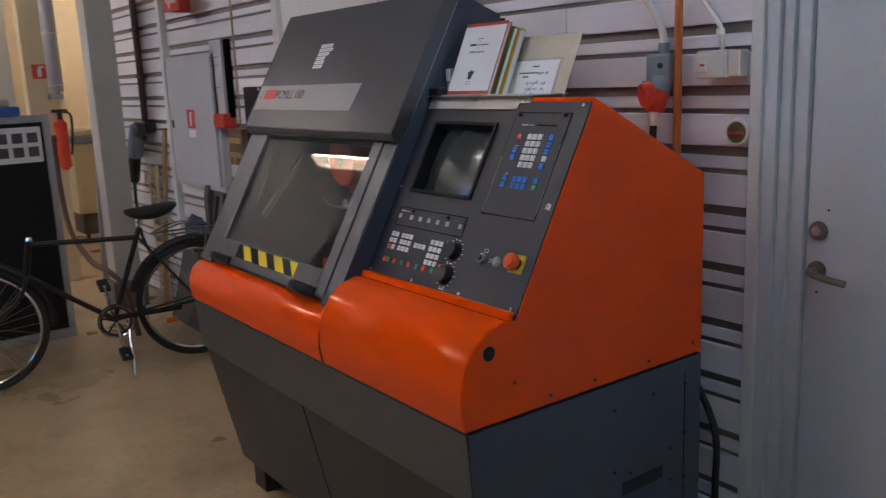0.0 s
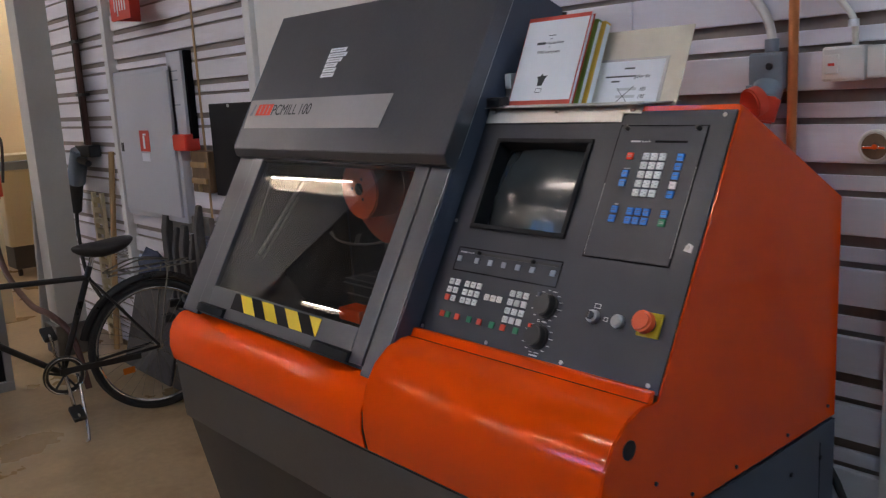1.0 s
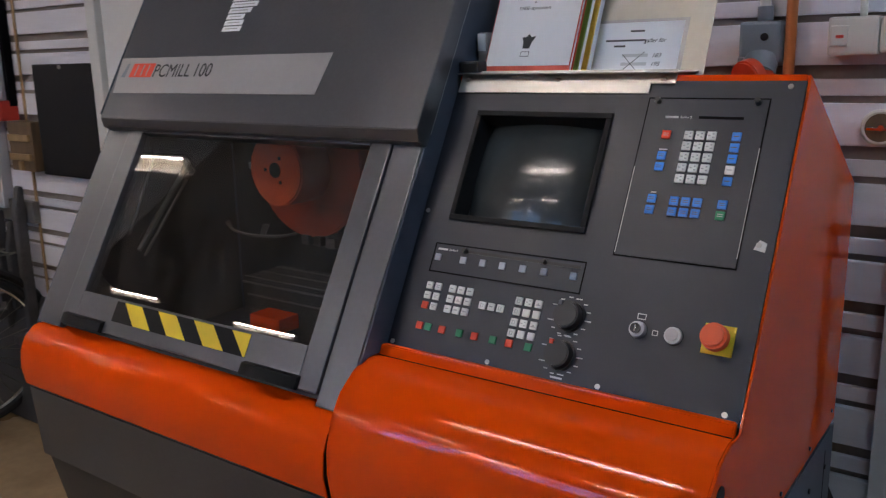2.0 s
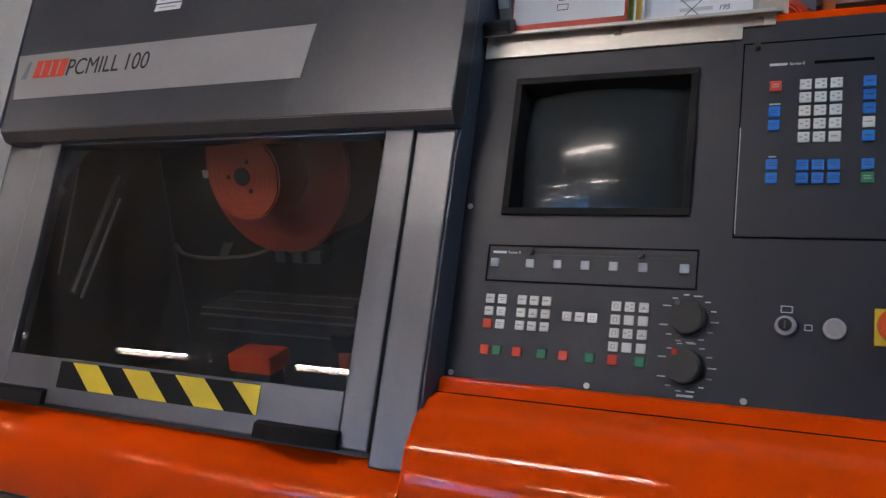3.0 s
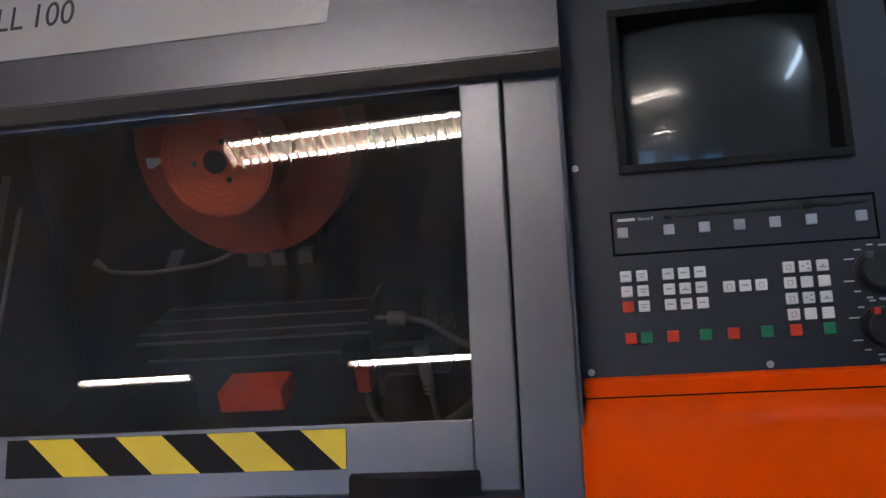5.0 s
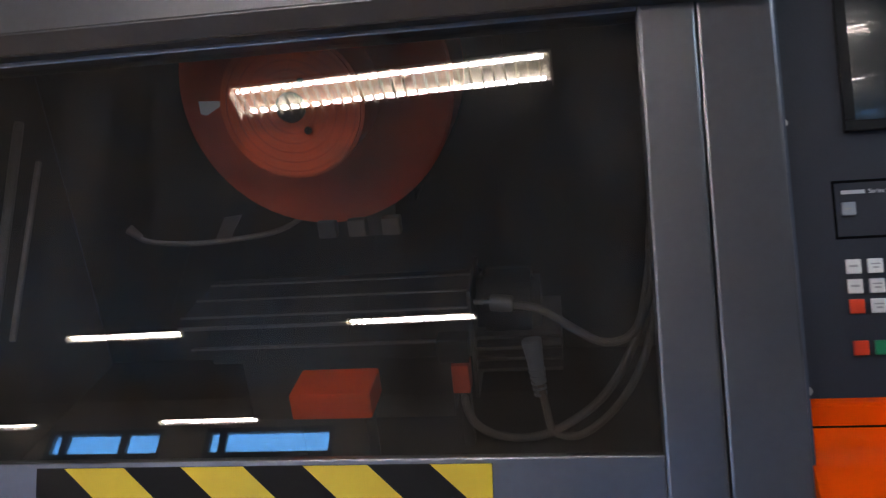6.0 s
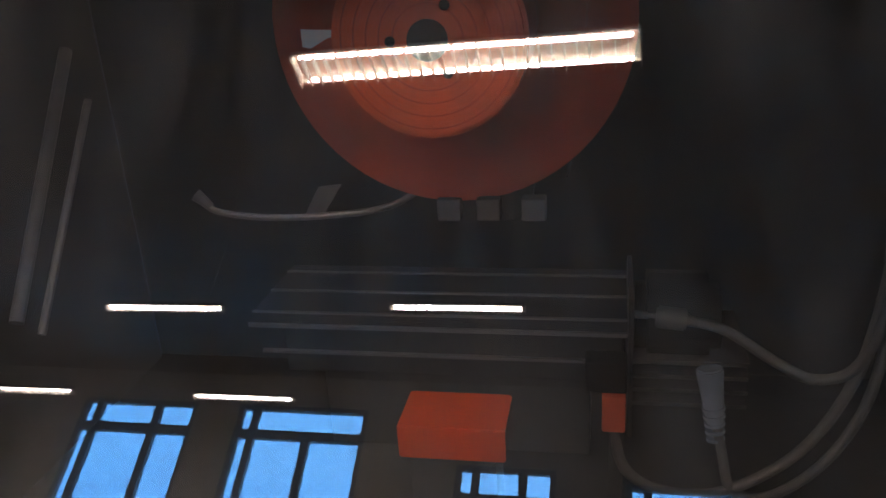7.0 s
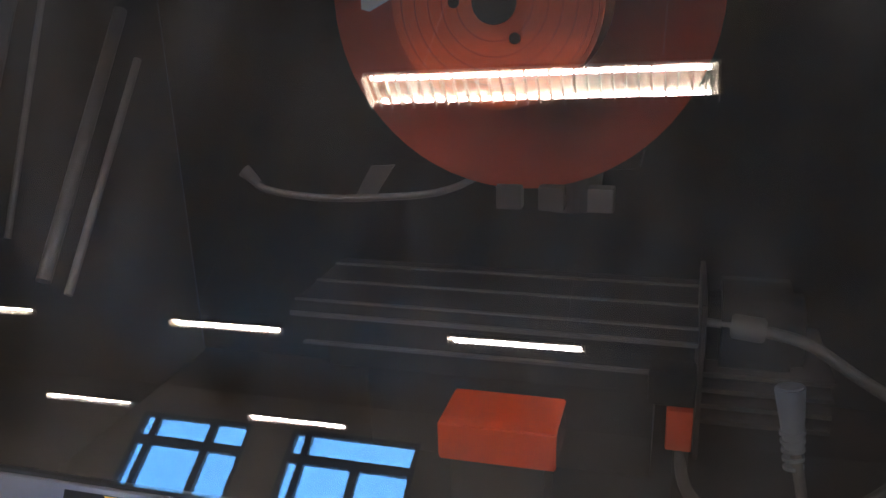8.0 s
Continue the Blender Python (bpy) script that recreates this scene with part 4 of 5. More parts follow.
part("emblem", outline([(-0.524, 0.046), (-0.510, 0.046), (-0.506, 0.060), (-0.500, 0.070), (-0.510, 0.069), (-0.515, 0.075), (-0.520, 0.069), (-0.529, 0.068), (-0.525, 0.059)], on(PL, 0, 0, 0.0024), 0.0003), M_INK, page)
part("emblem", framed(-0.526, -0.508, 0.030, 0.040, 0.001, 0.0004, on(PL, 0, 0, 0.0022)), M_INK, page)
for name, mt, u0, u1, h, w0, w1, lab, a in (("folder", M_BINDGRN, -0.575, -0.412, 0.205, -0.030, -0.016, "olive green cardboard folder standing behind the binder", 24),
                                            ("folder", M_BINDYEL, -0.570, -0.404, 0.207, -0.052, -0.033, "yellow cardboard folder with papers", 24)):
    f = tagged(part(name, box(u0, u1, 0.0, h, w0, w1, 0.002, m=lean_frame(0.434, 1.4895, a)), mt), lab, "folder")
    part("page_block", box(u0 + 0.003, u1 + 0.0015, 0.003, h - 0.006, w0 + 0.003, w1 - 0.003, m=lean_frame(0.434, 1.4895, a)), M_PAPER, f)
plate = tagged(part("back_plate", box(-0.612, -0.197, 0.0, 0.192, -0.064, -0.062, m=lean_frame(0.436, 1.4895, 24)), M_BOARDPLATE), "bare beige metal plate leaning behind the folders", "plate")
pocket = tagged(part("plastic_pocket", box(-0.425, -0.238, 0.002, 0.126, -0.0615, -0.0605, m=lean_frame(0.436, 1.4895, 24)), M_SILVERLABEL), "clear plastic pocket with a handwritten white note", "note")
NOTE = on(lean_frame(0.436, 1.4895, 24), 0, 0, -0.0604)
note = part("note_sheet", box(-0.425, -0.246, 0.004, 0.120, 0, 0.0004, m=NOTE), M_PAPER, pocket)
for u0, u1, v in ((-0.345, -0.318, 0.101), (-0.39, -0.312, 0.083), (-0.372, -0.350, 0.072)):
    part("print", box(u0, u1, v, v + 0.0035, 0.0004, 0.0007, m=NOTE), M_CLUTTER, note)
lettering("print", "gäller för", 0.011, on(NOTE, -0.315, 0.080, 0.0005), M_INK, note, shear=0.3)
for i, s in enumerate(("183", "195", "2.8")):
    lettering("print", s, 0.0115, on(NOTE, -0.296, 0.051 - 0.0165 * i, 0.0005), M_INK, note, shear=0.3)
    part("print", box(-0.352, -0.303, 0.0525 - 0.0165 * i, 0.0585 - 0.0165 * i, 0.0004, 0.0007, m=NOTE), M_LEGEND, note)
for a, b in (((-0.355, 0.020), (-0.31, 0.062)), ((-0.352, 0.058), (-0.32, 0.026))):
    part("pen_stroke", rod((*a, 0.0006), (*b, 0.0006), 0.0006, seg=6, m=NOTE), M_INK, note)
tagged(part("rubber_block", box(-0.631, -0.587, 0.392, 0.425, 1.4895, 1.512, 0.005), M_BLACK), "small black eraser block on the steel ledge", "eraser")
blk = tagged(part("paper_pad", box(-0.628, -0.606, 0.455, 0.50, 1.4895, 1.565, 0.003), M_SILVERLABEL), "pale grey pad standing beside the binder", "pad")
part("pad_top", box(-0.627, -0.609, 0.452, 0.4545, 1.53, 1.563, 0.001), M_PAPER, blk)

# ---- back wall ----
PERIOD = 0.163
tagged(part("wall_upper", box(-5.65, 0.07, WALL_Y - 0.012, WALL_Y - 0.001, 2.72, CEILING - 0.01), M_TRIM), "plain white upper wall", "wall", kind="structure")
part("plain_panel", box(-2.60, -1.72, WALL_Y - 0.03, WALL_Y - 0.001, 0.0, 2.71, 0.002), M_TRIM, wall_back, "smooth white panel")
part("corner_post", box(-2.665, -2.605, WALL_Y - 0.055, WALL_Y - 0.001, 0.0, 2.71, 0.004), M_TRIM, wall_back, "white upright post")
part("corner_post", box(-4.37, -4.315, WALL_Y - 0.06, WALL_Y - 0.001, 0.0, 2.71, 0.004), M_TRIM, wall_back)
part("batten", box(-3.240, -3.222, WALL_Y - 0.026, WALL_Y - 0.021, 0.0, 2.7, 0.001), M_WOOD, wall_back)

# ---- door ----
door = tagged(part("door_1", box(0.206, 1.12, 0.968, 1.008, 0.005, 2.09, 0.003), M_DOOR), "pale grey flush door, closed", "door", kind="structure")
rose = part("lock_rosette", rod((0.240, 0.967, 1.121), (0.240, 0.953, 1.121), 0.025, 0.023, 28, bevel=0.003), M_HANDLE, door, "round chrome lock rosette")
smooth(rose)
part("lock_core", rod((0.240, 0.953, 1.121), (0.240, 0.950, 1.121), 0.012, seg=20), M_STEEL, rose)
hr = part("door_handle", rod((0.240, 0.967, 1.018), (0.240, 0.955, 1.018), 0.025, 0.023, 28, bevel=0.003), M_HANDLE, door, "chrome lever handle")
smooth(hr)
smooth(part("lever", tube(smoothed([(0.240, 0.956, 1.018), (0.240, 0.925, 1.018), (0.275, 0.905, 1.017), (0.31, 0.902, 1.013), (0.345, 0.906, 1.008)]), 0.009, 12), M_HANDLE, hr))
for x, z in ((0.262, 1.175), (0.240, 0.96)):
    part("screw", rod((x, 0.9675, z), (x, 0.9655, z), 0.003, seg=8), M_INK, door)
trim = tagged(part("door_trim", box(0.060, 0.094, 0.918, 0.954, 0.0, 2.15, 0.003), M_TRIM), "white painted door casing", "trim", kind="structure")
part("jamb_step", box(0.0945, 0.132, 0.929, 1.0, 0.0, 2.15, 0.003), M_DOOR, trim)
part("jamb_step", box(0.1325, 0.163, 0.942, 1.01, 0.0, 2.13, 0.004), M_DOOR, trim)
part("jamb_step", box(0.1635, 0.2025, 0.955, 1.02, 0.0, 2.11, 0.004), M_DOOR, trim)
part("jamb_step", box(1.125, 1.2, 0.935, 1.02, 0.0, 2.11, 0.004), M_DOOR, trim)
part("head", box(0.062, 1.2, 0.93, 1.02, 2.112, 2.16, 0.004), M_DOOR, trim)

# ---- pipes and boxes by the door ----
pipe = tagged(part("copper_pipe", rod((-0.158, 0.905, 0.0), (-0.158, 0.905, 3.4), 0.0112, seg=20), M_COPPER), "bare copper pipe running up the wall", "pipe")
smooth(pipe)
for z in (0.5, 2.0):
    part("clip", box(-0.178, -0.138, 0.90, 0.936, z, z + 0.02, 0.003), M_STEEL, pipe)
cee = thing("power_socket", (-0.24, 0.90, 1.53), "grey wall power socket with red plug inserted", "socket")
part("body", box(-0.258, -0.174, 0.888, 0.936, 1.495, 1.580, 0.007), M_CEEGREY, cee)
part("screw", rod((-0.205, 0.889, 1.548), (-0.205, 0.884, 1.548), 0.008, seg=14), M_BLACK, cee)
smooth(part("collar", rod((-0.212, 0.902, 1.505), (-0.210, 0.878, 1.470), 0.034, 0.032, 24, bevel=0.003), M_CEEGREY, cee))
part("hinge", box(-0.252, -0.240, 0.866, 0.89, 1.485, 1.508, 0.003), M_CEEGREY, cee)
smooth(part("plug", rod((-0.208, 0.882, 1.480), (-0.213, 0.872, 1.420), 0.034, 0.026, 28, bevel=0.005), M_EXT, cee, "red industrial plug"))
smooth(part("flap", rod((-0.218, 0.868, 1.470), (-0.230, 0.842, 1.464), 0.038, 0.036, 28, bevel=0.004), M_EXT, cee, "red hinged lid"))
smooth(part("gland", rod((-0.213, 0.872, 1.42), (-0.214, 0.871, 1.383), 0.020, 0.015, 18, bevel=0.002), M_WHITEPL, cee))
smooth(part("cable", tube(smoothed([(-0.214, 0.871, 1.39), (-0.218, 0.872, 1.30), (-0.22, 0.872, 1.1), (-0.15, 0.88, 0.8), (0.0, 0.88, 0.55), (0.02, 0.87, 0.35), (0.03, 0.86, 0.1), (0.0, 0.86, 0.012)]), 0.010), M_RUBBER, cee, "thick black supply cable"))
smooth(part("conduit", tube(smoothed([(-0.212, 0.912, 1.58), (-0.216, 0.912, 1.63), (-0.239, 0.914, 1.68), (-0.292, 0.918, 1.746), (-0.34, 0.918, 1.85), (-0.36, 0.918, 2.0), (-0.36, 0.918, 2.5)]), 0.011), M_WHITEPL, cee))
smooth(part("conduit_nut", rod((-0.212, 0.912, 1.581), (-0.213, 0.912, 1.61), 0.016, seg=14), M_CEEGREY, cee))
jb = thing("switch_box", (-0.05, 0.92, 1.55), "small white surface-mounted switch box with cable", "switch box")
part("body", box(-0.084, 0.008, 0.885, 0.936, 1.508, 1.582, 0.006), M_WHITEPL, jb)
part("cover", box(0.0085, 0.046, 0.892, 0.936, 1.512, 1.58, 0.006), M_WHITEPL, jb)
part("rocker", box(-0.078, -0.045, 0.880, 0.886, 1.525, 1.565, 0.002), M_WHITEPL, jb)
part("mark", box(-0.067, -0.053, 0.8785, 0.8805, 1.541, 1.547, 0.0005), M_SIGNRED, jb)
smooth(part("cable", tube(smoothed([(-0.026, 0.918, 1.58), (-0.030, 0.918, 1.63), (-0.045, 0.918, 1.66), (-0.097, 0.918, 1.73), (-0.115, 0.918, 1.85), (-0.115, 0.918, 2.5)]), 0.007), M_WHITEPL, jb))
smooth(part("cable_clip", rod((-0.029, 0.914, 1.622), (-0.030, 0.914, 1.637), 0.011, seg=12), M_PAPER, jb))
rd = tagged(part("wall_box_hole", tube(ring_points((0.019, 0.929, 1.365), 0.032, (0, 1, 0), 32), 0.005, 8, closed=True), M_WHITEPL), "open round socket hole with brass inside", "socket hole")
smooth(rd)
smooth(part("cup", rod((0.019, 0.934, 1.365), (0.019, 0.924, 1.365), 0.030, 0.028, 28), M_DARKWOOD, rd))
part("contact", box(-0.005, 0.043, 0.919, 0.925, 1.360, 1.366, 0.001), M_CHROME, rd)
smooth(part("contact", rod((0.022, 0.925, 1.365), (0.022, 0.916, 1.365), 0.009, 0.006, 14), M_CHROME, rd))

# ---- wall things by the bicycle ----
cab = thing("electric_cabinet", (-3.9, 0.9, 1.3), "light grey metal fuse cabinet on the boarded wall, closed", "cabinet")
part("body", box(-4.29, -3.48, 0.885, 0.936, 0.915, 1.735, 0.004), M_CABINET, cab)
cd = part("door", box(-4.262, -3.515, 0.868, 0.8845, 0.945, 1.712, 0.004), M_CABINET, cab)
part("latch", box(-4.232, -4.205, 0.862, 0.868, 1.285, 1.335, 0.002), M_BASEDARK, cd)
sg = part("sign", box(-3.955, -3.825, 0.8655, 0.8675, 1.290, 1.405), M_SIGNRED, cd, "red fire equipment sign")
part("symbol", box(-3.91, -3.885, 0.8645, 0.8655, 1.305, 1.375), M_PAPER, sg)
part("symbol", box(-3.905, -3.865, 0.8645, 0.8655, 1.378, 1.388), M_PAPER, sg)
part("label", box(-3.945, -3.835, 0.8655, 0.8675, 1.235, 1.280), M_PAPER, cd)
cab.location.x += 0.06
tr = thing("cable_duct", (-3.37, 0.9, 1.55), "bare metal cable duct standing open beside the fuse cabinet", "cable duct")
part("back", box(-3.478, -3.315, 0.885, 0.936, 1.36, 1.80, 0.003), M_CABINET, tr)
for z in (1.70, 1.655, 1.53):
    part("print", box(-3.44, -3.36, 0.8835, 0.8855, z, z + 0.006), M_CEEGREY, tr)
part("open_side", box(-3.3145, -3.288, 0.90, 0.936, 1.36, 1.80, 0.002), M_GAP, tr, "dark open side")
rbx = thing("red_call_box", (-3.35, 0.9, 1.34), "small red metal box on the wall", "call box")
part("body", box(-3.44, -3.29, 0.86, 0.936, 1.30, 1.385, 0.006), M_SIGNRED, rbx)
part("lid", box(-3.437, -3.293, 0.855, 0.86, 1.305, 1.38, 0.002), M_SIGNRED, rbx)
wb = thing("wooden_rack", (-3.19, 0.9, 1.2), "brown wooden tool block on the wall", "tool block")
part("block", box(-3.29, -3.10, 0.875, 0.936, 1.095, 1.30, 0.005), M_DARKWOOD, wb)
for z in (1.14, 1.22):
    part("lath", box(-3.275, -3.115, 0.862, 0.8745, z, z + 0.028, 0.002), M_WOOD, wb)
part("upright", box(-3.205, -3.185, 0.860, 0.8745, 1.10, 1.138, 0.002), M_WOOD, wb)
bp = tagged(part("black_board", box(-3.075, -2.66, 0.895, 0.936, 1.085, 1.53, 0.006), M_BLACKBOARD), "worn black board hung on the wall", "board")
part("hook", rod((-2.87, 0.895, 1.518), (-2.87, 0.89, 1.518), 0.008, seg=10), M_STEEL, bp)
fs = thing("fire_sign", (-3.65, 0.8, 2.05), "red projecting fire hose sign", "sign")
part("plate", box(-3.85, -3.60, 0.775, 0.785, 1.985, 2.25, 0.002), M_SIGNRED, fs)
part("bracket", box(-3.86, -3.85, 0.775, 0.936, 1.99, 2.25, 0.002), M_SIGNRED, fs)
for i in range(5):
    part("symbol", box(-3.80 + i * 0.034, -3.786 + i * 0.034, 0.773, 0.775, 2.03 if i != 1 else 2.005, 2.10), M_PAPER, fs)
vp = thing("vertical_pipes", (-4.85, 0.9, 0.0), "dark red-brown pipes running down the wall", "pipes")
smooth(part("pipe", rod((-4.905, 0.912, 1.30), (-4.905, 0.912, 3.4), 0.015, seg=14), M_BIKE, vp, "black pipe"))
smooth(part("pipe", rod((-4.862, 0.910, 1.30), (-4.862, 0.910, 3.4), 0.019, seg=14), M_RUST, vp))
for z in (1.62, 1.95, 2.4):
    part("clamp", box(-4.925, -4.80, 0.888, 0.936, z, z + 0.018, 0.003), M_BASEDARK, vp)
part("valve", box(-4.99, -4.72, 0.86, 0.936, 1.235, 1.31, 0.01), M_BLACK, vp)
tool = thing("hand_drill", (-4.95, 0.85, 1.05), "grey and black power tool hanging on the wall", "power tool")
smooth(part("housing", rod((-4.93, 0.87, 1.28), (-5.05, 0.86, 1.06), 0.055, 0.06, 18, bevel=0.01), M_CEEGREY, tool))
smooth(part("grip", rod((-5.05, 0.86, 1.06), (-5.12, 0.86, 0.86), 0.045, 0.035, 16, bevel=0.01), M_BLACK, tool))
smooth(part("side_handle", rod((-4.93, 0.86, 1.22), (-4.70, 0.84, 1.20), 0.024, 0.02, 12), M_BLACK, tool))
smooth(part("cable", tube(smoothed([(-5.12, 0.86, 0.87), (-5.14, 0.86, 0.7), (-5.05, 0.85, 0.45), (-4.8, 0.85, 0.30)]), 0.012), M_RUBBER, tool))
part("wall_hook", rod((-4.95, 0.936, 1.25), (-4.95, 0.86, 1.25), 0.01, seg=8), M_STEEL, tool)
sl = tagged(part("wooden_stick", rod((-4.52, 0.925, 1.27), (-4.62, 0.84, 0.0), 0.018, 0.018, 10), M_WOOD), "long wooden stick leaning on the wall", "stick")
ps = thing("perforated_rail", (-4.8, 0.88, 0.5), "perforated pale metal rail leaning on the wall", "rail")
for x0, x1 in ((-4.92, -4.885), (-4.77, -4.735)):
    part("edge", box(x0, x1, 0.90, 0.925, 0.0, 1.0, 0.002), M_BEIGE, ps)
for i in range(14):
    part("rung", box(-4.884, -4.771, 0.90, 0.922, 0.05 + i * 0.068, 0.085 + i * 0.068, 0.002), M_BEIGE, ps)
random.seed(4)
ck = thing("tool_rack", (-3.5, 0.87, 0.5), "dark metal tool rack with hanging clamps behind the bicycle", "tool rack")
part("rail", box(-3.74, -3.22, 0.905, 0.936, 0.86, 0.955, 0.003), M_BOARDDARK, ck, "grey-brown back plate")
for x, z0, z1, w in ((-3.70, 0.30, 0.98, 0.035), (-3.50, 0.36, 0.90, 0.03), (-3.30, 0.28, 1.02, 0.022), (-3.40, 0.46, 0.86, 0.018), (-3.60, 0.40, 0.88, 0.02)):
    part("clamp", prism([(0.86, z0), (0.904, z0), (0.904, z1), (0.885, z1), (0.86, z1 - 0.12)], x - w, x + w, 0.004), M_CLUTTER, ck)
    part("jaw", box(x - w, x + w, 0.80, 0.859, z0 + 0.05, z0 + 0.09, 0.006), M_CLUTTER, ck)
# dark sheets added in place of the dim, shaded lower wall
for x0, x1, h, y0, tone in ((-4.28, -3.62, 0.55, 0.86, M_CLUTTER), (-3.60, -2.85, 0.52, 0.87, M_BASEDARK)):
    tagged(part("leaning_board", prism([(y0 - 0.10, 0.0), (y0 - 0.085, 0.0), (y0 + 0.07, h), (y0 + 0.055, h)], x0, x1, 0.002), tone), "dark leaning sheet added to darken the lower wall behind the bicycle", "board")
bag = bmesh.new()
bmesh.ops.create_icosphere(bag, subdivisions=3, radius=1)
for v in bag.verts:
    k = 1 + 0.25 * noise.noise(v.co * 2.3)
    v.co = Vector((-3.98 + v.co.x * 0.17 * k, 0.885 + v.co.y * 0.05 * k, 0.60 + v.co.z * 0.12 * k))
smooth(tagged(part("cloth_bag", bag, M_DENIM), "crumpled faded blue cloth bag hanging on the wall", "bag"), 80)

# ---- bicycle ----
bike = thing("bicycle", (-3.39, 0.1, 0.0), "old black bicycle with leather saddle and rear rack on its kickstand", "bicycle")
REAR, FRONT = Vector((-3.345, 0.615, 0.0)), Vector((-3.478, -0.50, 0.0))
AHEAD = (FRONT - REAR).normalized()
SIDE = Vector((-AHEAD.y, AHEAD.x, 0)) * -1
if SIDE.x < 0:
    SIDE = -SIDE


def bk(s, z, off=0.0):
    return REAR + AHEAD * s + SIDE * off + Vector((0, 0, z))


R_WHEEL, BASE = 0.338, (FRONT - REAR).length
for s in (0.0, BASE):
    c = bk(s, R_WHEEL)
    wh = part("wheel", tube(ring_points(c, R_WHEEL - 0.018, SIDE, 56), 0.018, 8, closed=True), M_RUBBER, bike, "black tyre on bright rim")
    smooth(wh)
    smooth(part("rim", tube(ring_points(c, R_WHEEL - 0.042, SIDE, 56), 0.009, 6, closed=True), M_CHROME, wh))
    part("hub", rod(c - SIDE * 0.045, c + SIDE * 0.045, 0.018, seg=14), M_CHROME, wh)
    ends = ring_points(c, R_WHEEL - 0.045, SIDE, 32)
    hub = ring_points(c, 0.016, SIDE, 32)
    for i in range(32):
        part("spoke", rod(hub[(i + (5 if i % 2 else -5)) % 32] + SIDE * (0.03 if i % 4 < 2 else -0.03), ends[i], 0.0013, seg=4), M_HANDLE, wh)
    arc = [c + AHEAD * (R_WHEEL + 0.02) * math.cos(a) + Vector((0, 0, (R_WHEEL + 0.02) * math.sin(a))) for a in np.linspace(radians(15 if s == 0 else 35), radians(195 if s == 0 else 185), 24)]
    smooth(part("mudguard", tube(arc, 0.021, 8), M_BIKE, bike))
BB, ST, HT, HB = bk(0.46, 0.29), bk(0.29, 0.735), bk(0.84, 0.765), bk(0.87, 0.60)
for name, a, b, r in (("top_tube", ST, HT, 0.014), ("down_tube", BB, HB, 0.015), ("seat_tube", BB, bk(0.275, 0.79), 0.015), ("head_tube", HB, bk(0.835, 0.785), 0.017)):
    smooth(part(name, rod(a, b, r, seg=14), M_BIKE, bike))
for o in (-0.05, 0.05):
    smooth(part("chain_stay", rod(BB + SIDE * o * 0.4, bk(0, R_WHEEL, o), 0.008, seg=10), M_BIKE, bike))
    smooth(part("seat_stay", rod(ST + SIDE * o * 0.3, bk(0, R_WHEEL, o), 0.007, seg=10), M_BIKE, bike))
    smooth(part("fork", tube(smoothed([HB + SIDE * o * 0.8, bk(0.93, 0.48, o), bk(BASE, R_WHEEL, o)]), 0.010, 10), M_BIKE, bike))
    smooth(part("rack_rail", rod(bk(0.21, 0.735, o * 1.2), bk(-0.22, 0.745, o * 1.2), 0.005, seg=8), M_HANDLE, bike))
    smooth(part("rack_stay", rod(bk(-0.08, 0.74, o * 1.2), bk(0, R_WHEEL, o * 1.1), 0.004, seg=8), M_HANDLE, bike))
for s in (0.2, 0.1, 0.0, -0.1, -0.2):
    part("rack_bar", rod(bk(s, 0.74, -0.06), bk(s, 0.74, 0.06), 0.004, seg=8), M_HANDLE, bike)
smooth(part("rack_spring", tube(smoothed([bk(0.2, 0.745, -0.04), bk(0.05, 0.79, -0.04), bk(-0.1, 0.765, 0), bk(0.05, 0.79, 0.04), bk(0.2, 0.745, 0.04)]), 0.004, 8), M_HANDLE, bike))
sad = bmesh.new()
bmesh.ops.create_uvsphere(sad, u_segments=28, v_segments=16, radius=1)
for v in sad.verts:
    f = (v.co.x + 1) / 2
    wide = 0.10 * (1 - f) ** 0.8 * 1.0 + 0.028
    lift = 0.02 * (1 - f) ** 2 - 0.012 * math.sin(math.pi * f)
    p = bk(0.205 + v.co.x * 0.145, 0.885 + lift + v.co.z * (0.028 if v.co.z > 0 else 0.05), v.co.y * wide)
    v.co = p
smooth(part("saddle", sad, M_LEATHER, bike, "worn black leather saddle"), 80)
part("seat_post", rod(bk(0.275, 0.78), bk(0.25, 0.86), 0.012, seg=12), M_CHROME, bike)
for o in (-0.04, 0.04):
    smooth(part("saddle_spring", tube([bk(0.12 + 0.02 * math.cos(a), 0.80 + a * 0.0022, o + 0.018 * math.sin(a)) for a in np.linspace(0, 25, 60)], 0.0025, 6), M_STEEL, bike))
smooth(part("head_nut", rod(bk(0.835, 0.785), bk(0.832, 0.806), 0.018, 0.012, 12), M_CHROME, bike, "bare chrome head nut, no handlebar fitted"))
ringed = smooth(part("chainring", tube(ring_points(BB + SIDE * 0.045, 0.084, SIDE, 40), 0.013, 8, closed=True), M_BIKE, bike, "black chainring guard"))
smooth(part("guard_edge", tube(ring_points(BB + SIDE * 0.058, 0.088, SIDE, 40), 0.003, 6, closed=True), M_CHROME, ringed))
for i in range(5):
    a = radians(72 * i + 20)
    part("spider_arm", rod(BB + SIDE * 0.045, BB + SIDE * 0.045 + AHEAD * 0.08 * math.cos(a) + Vector((0, 0, 0.08 * math.sin(a))), 0.006, seg=6), M_BIKE, ringed)
part("chain_guard", box(-0.36, 0.02, -0.004, 0.004, -0.012, 0.018, 0.003, m=Matrix.Translation(BB + SIDE * 0.06 + Vector((0, 0, 0.02))) @ Vector((1, 0, 0)).rotation_difference(AHEAD).to_matrix().to_4x4()), M_BIKE, bike)
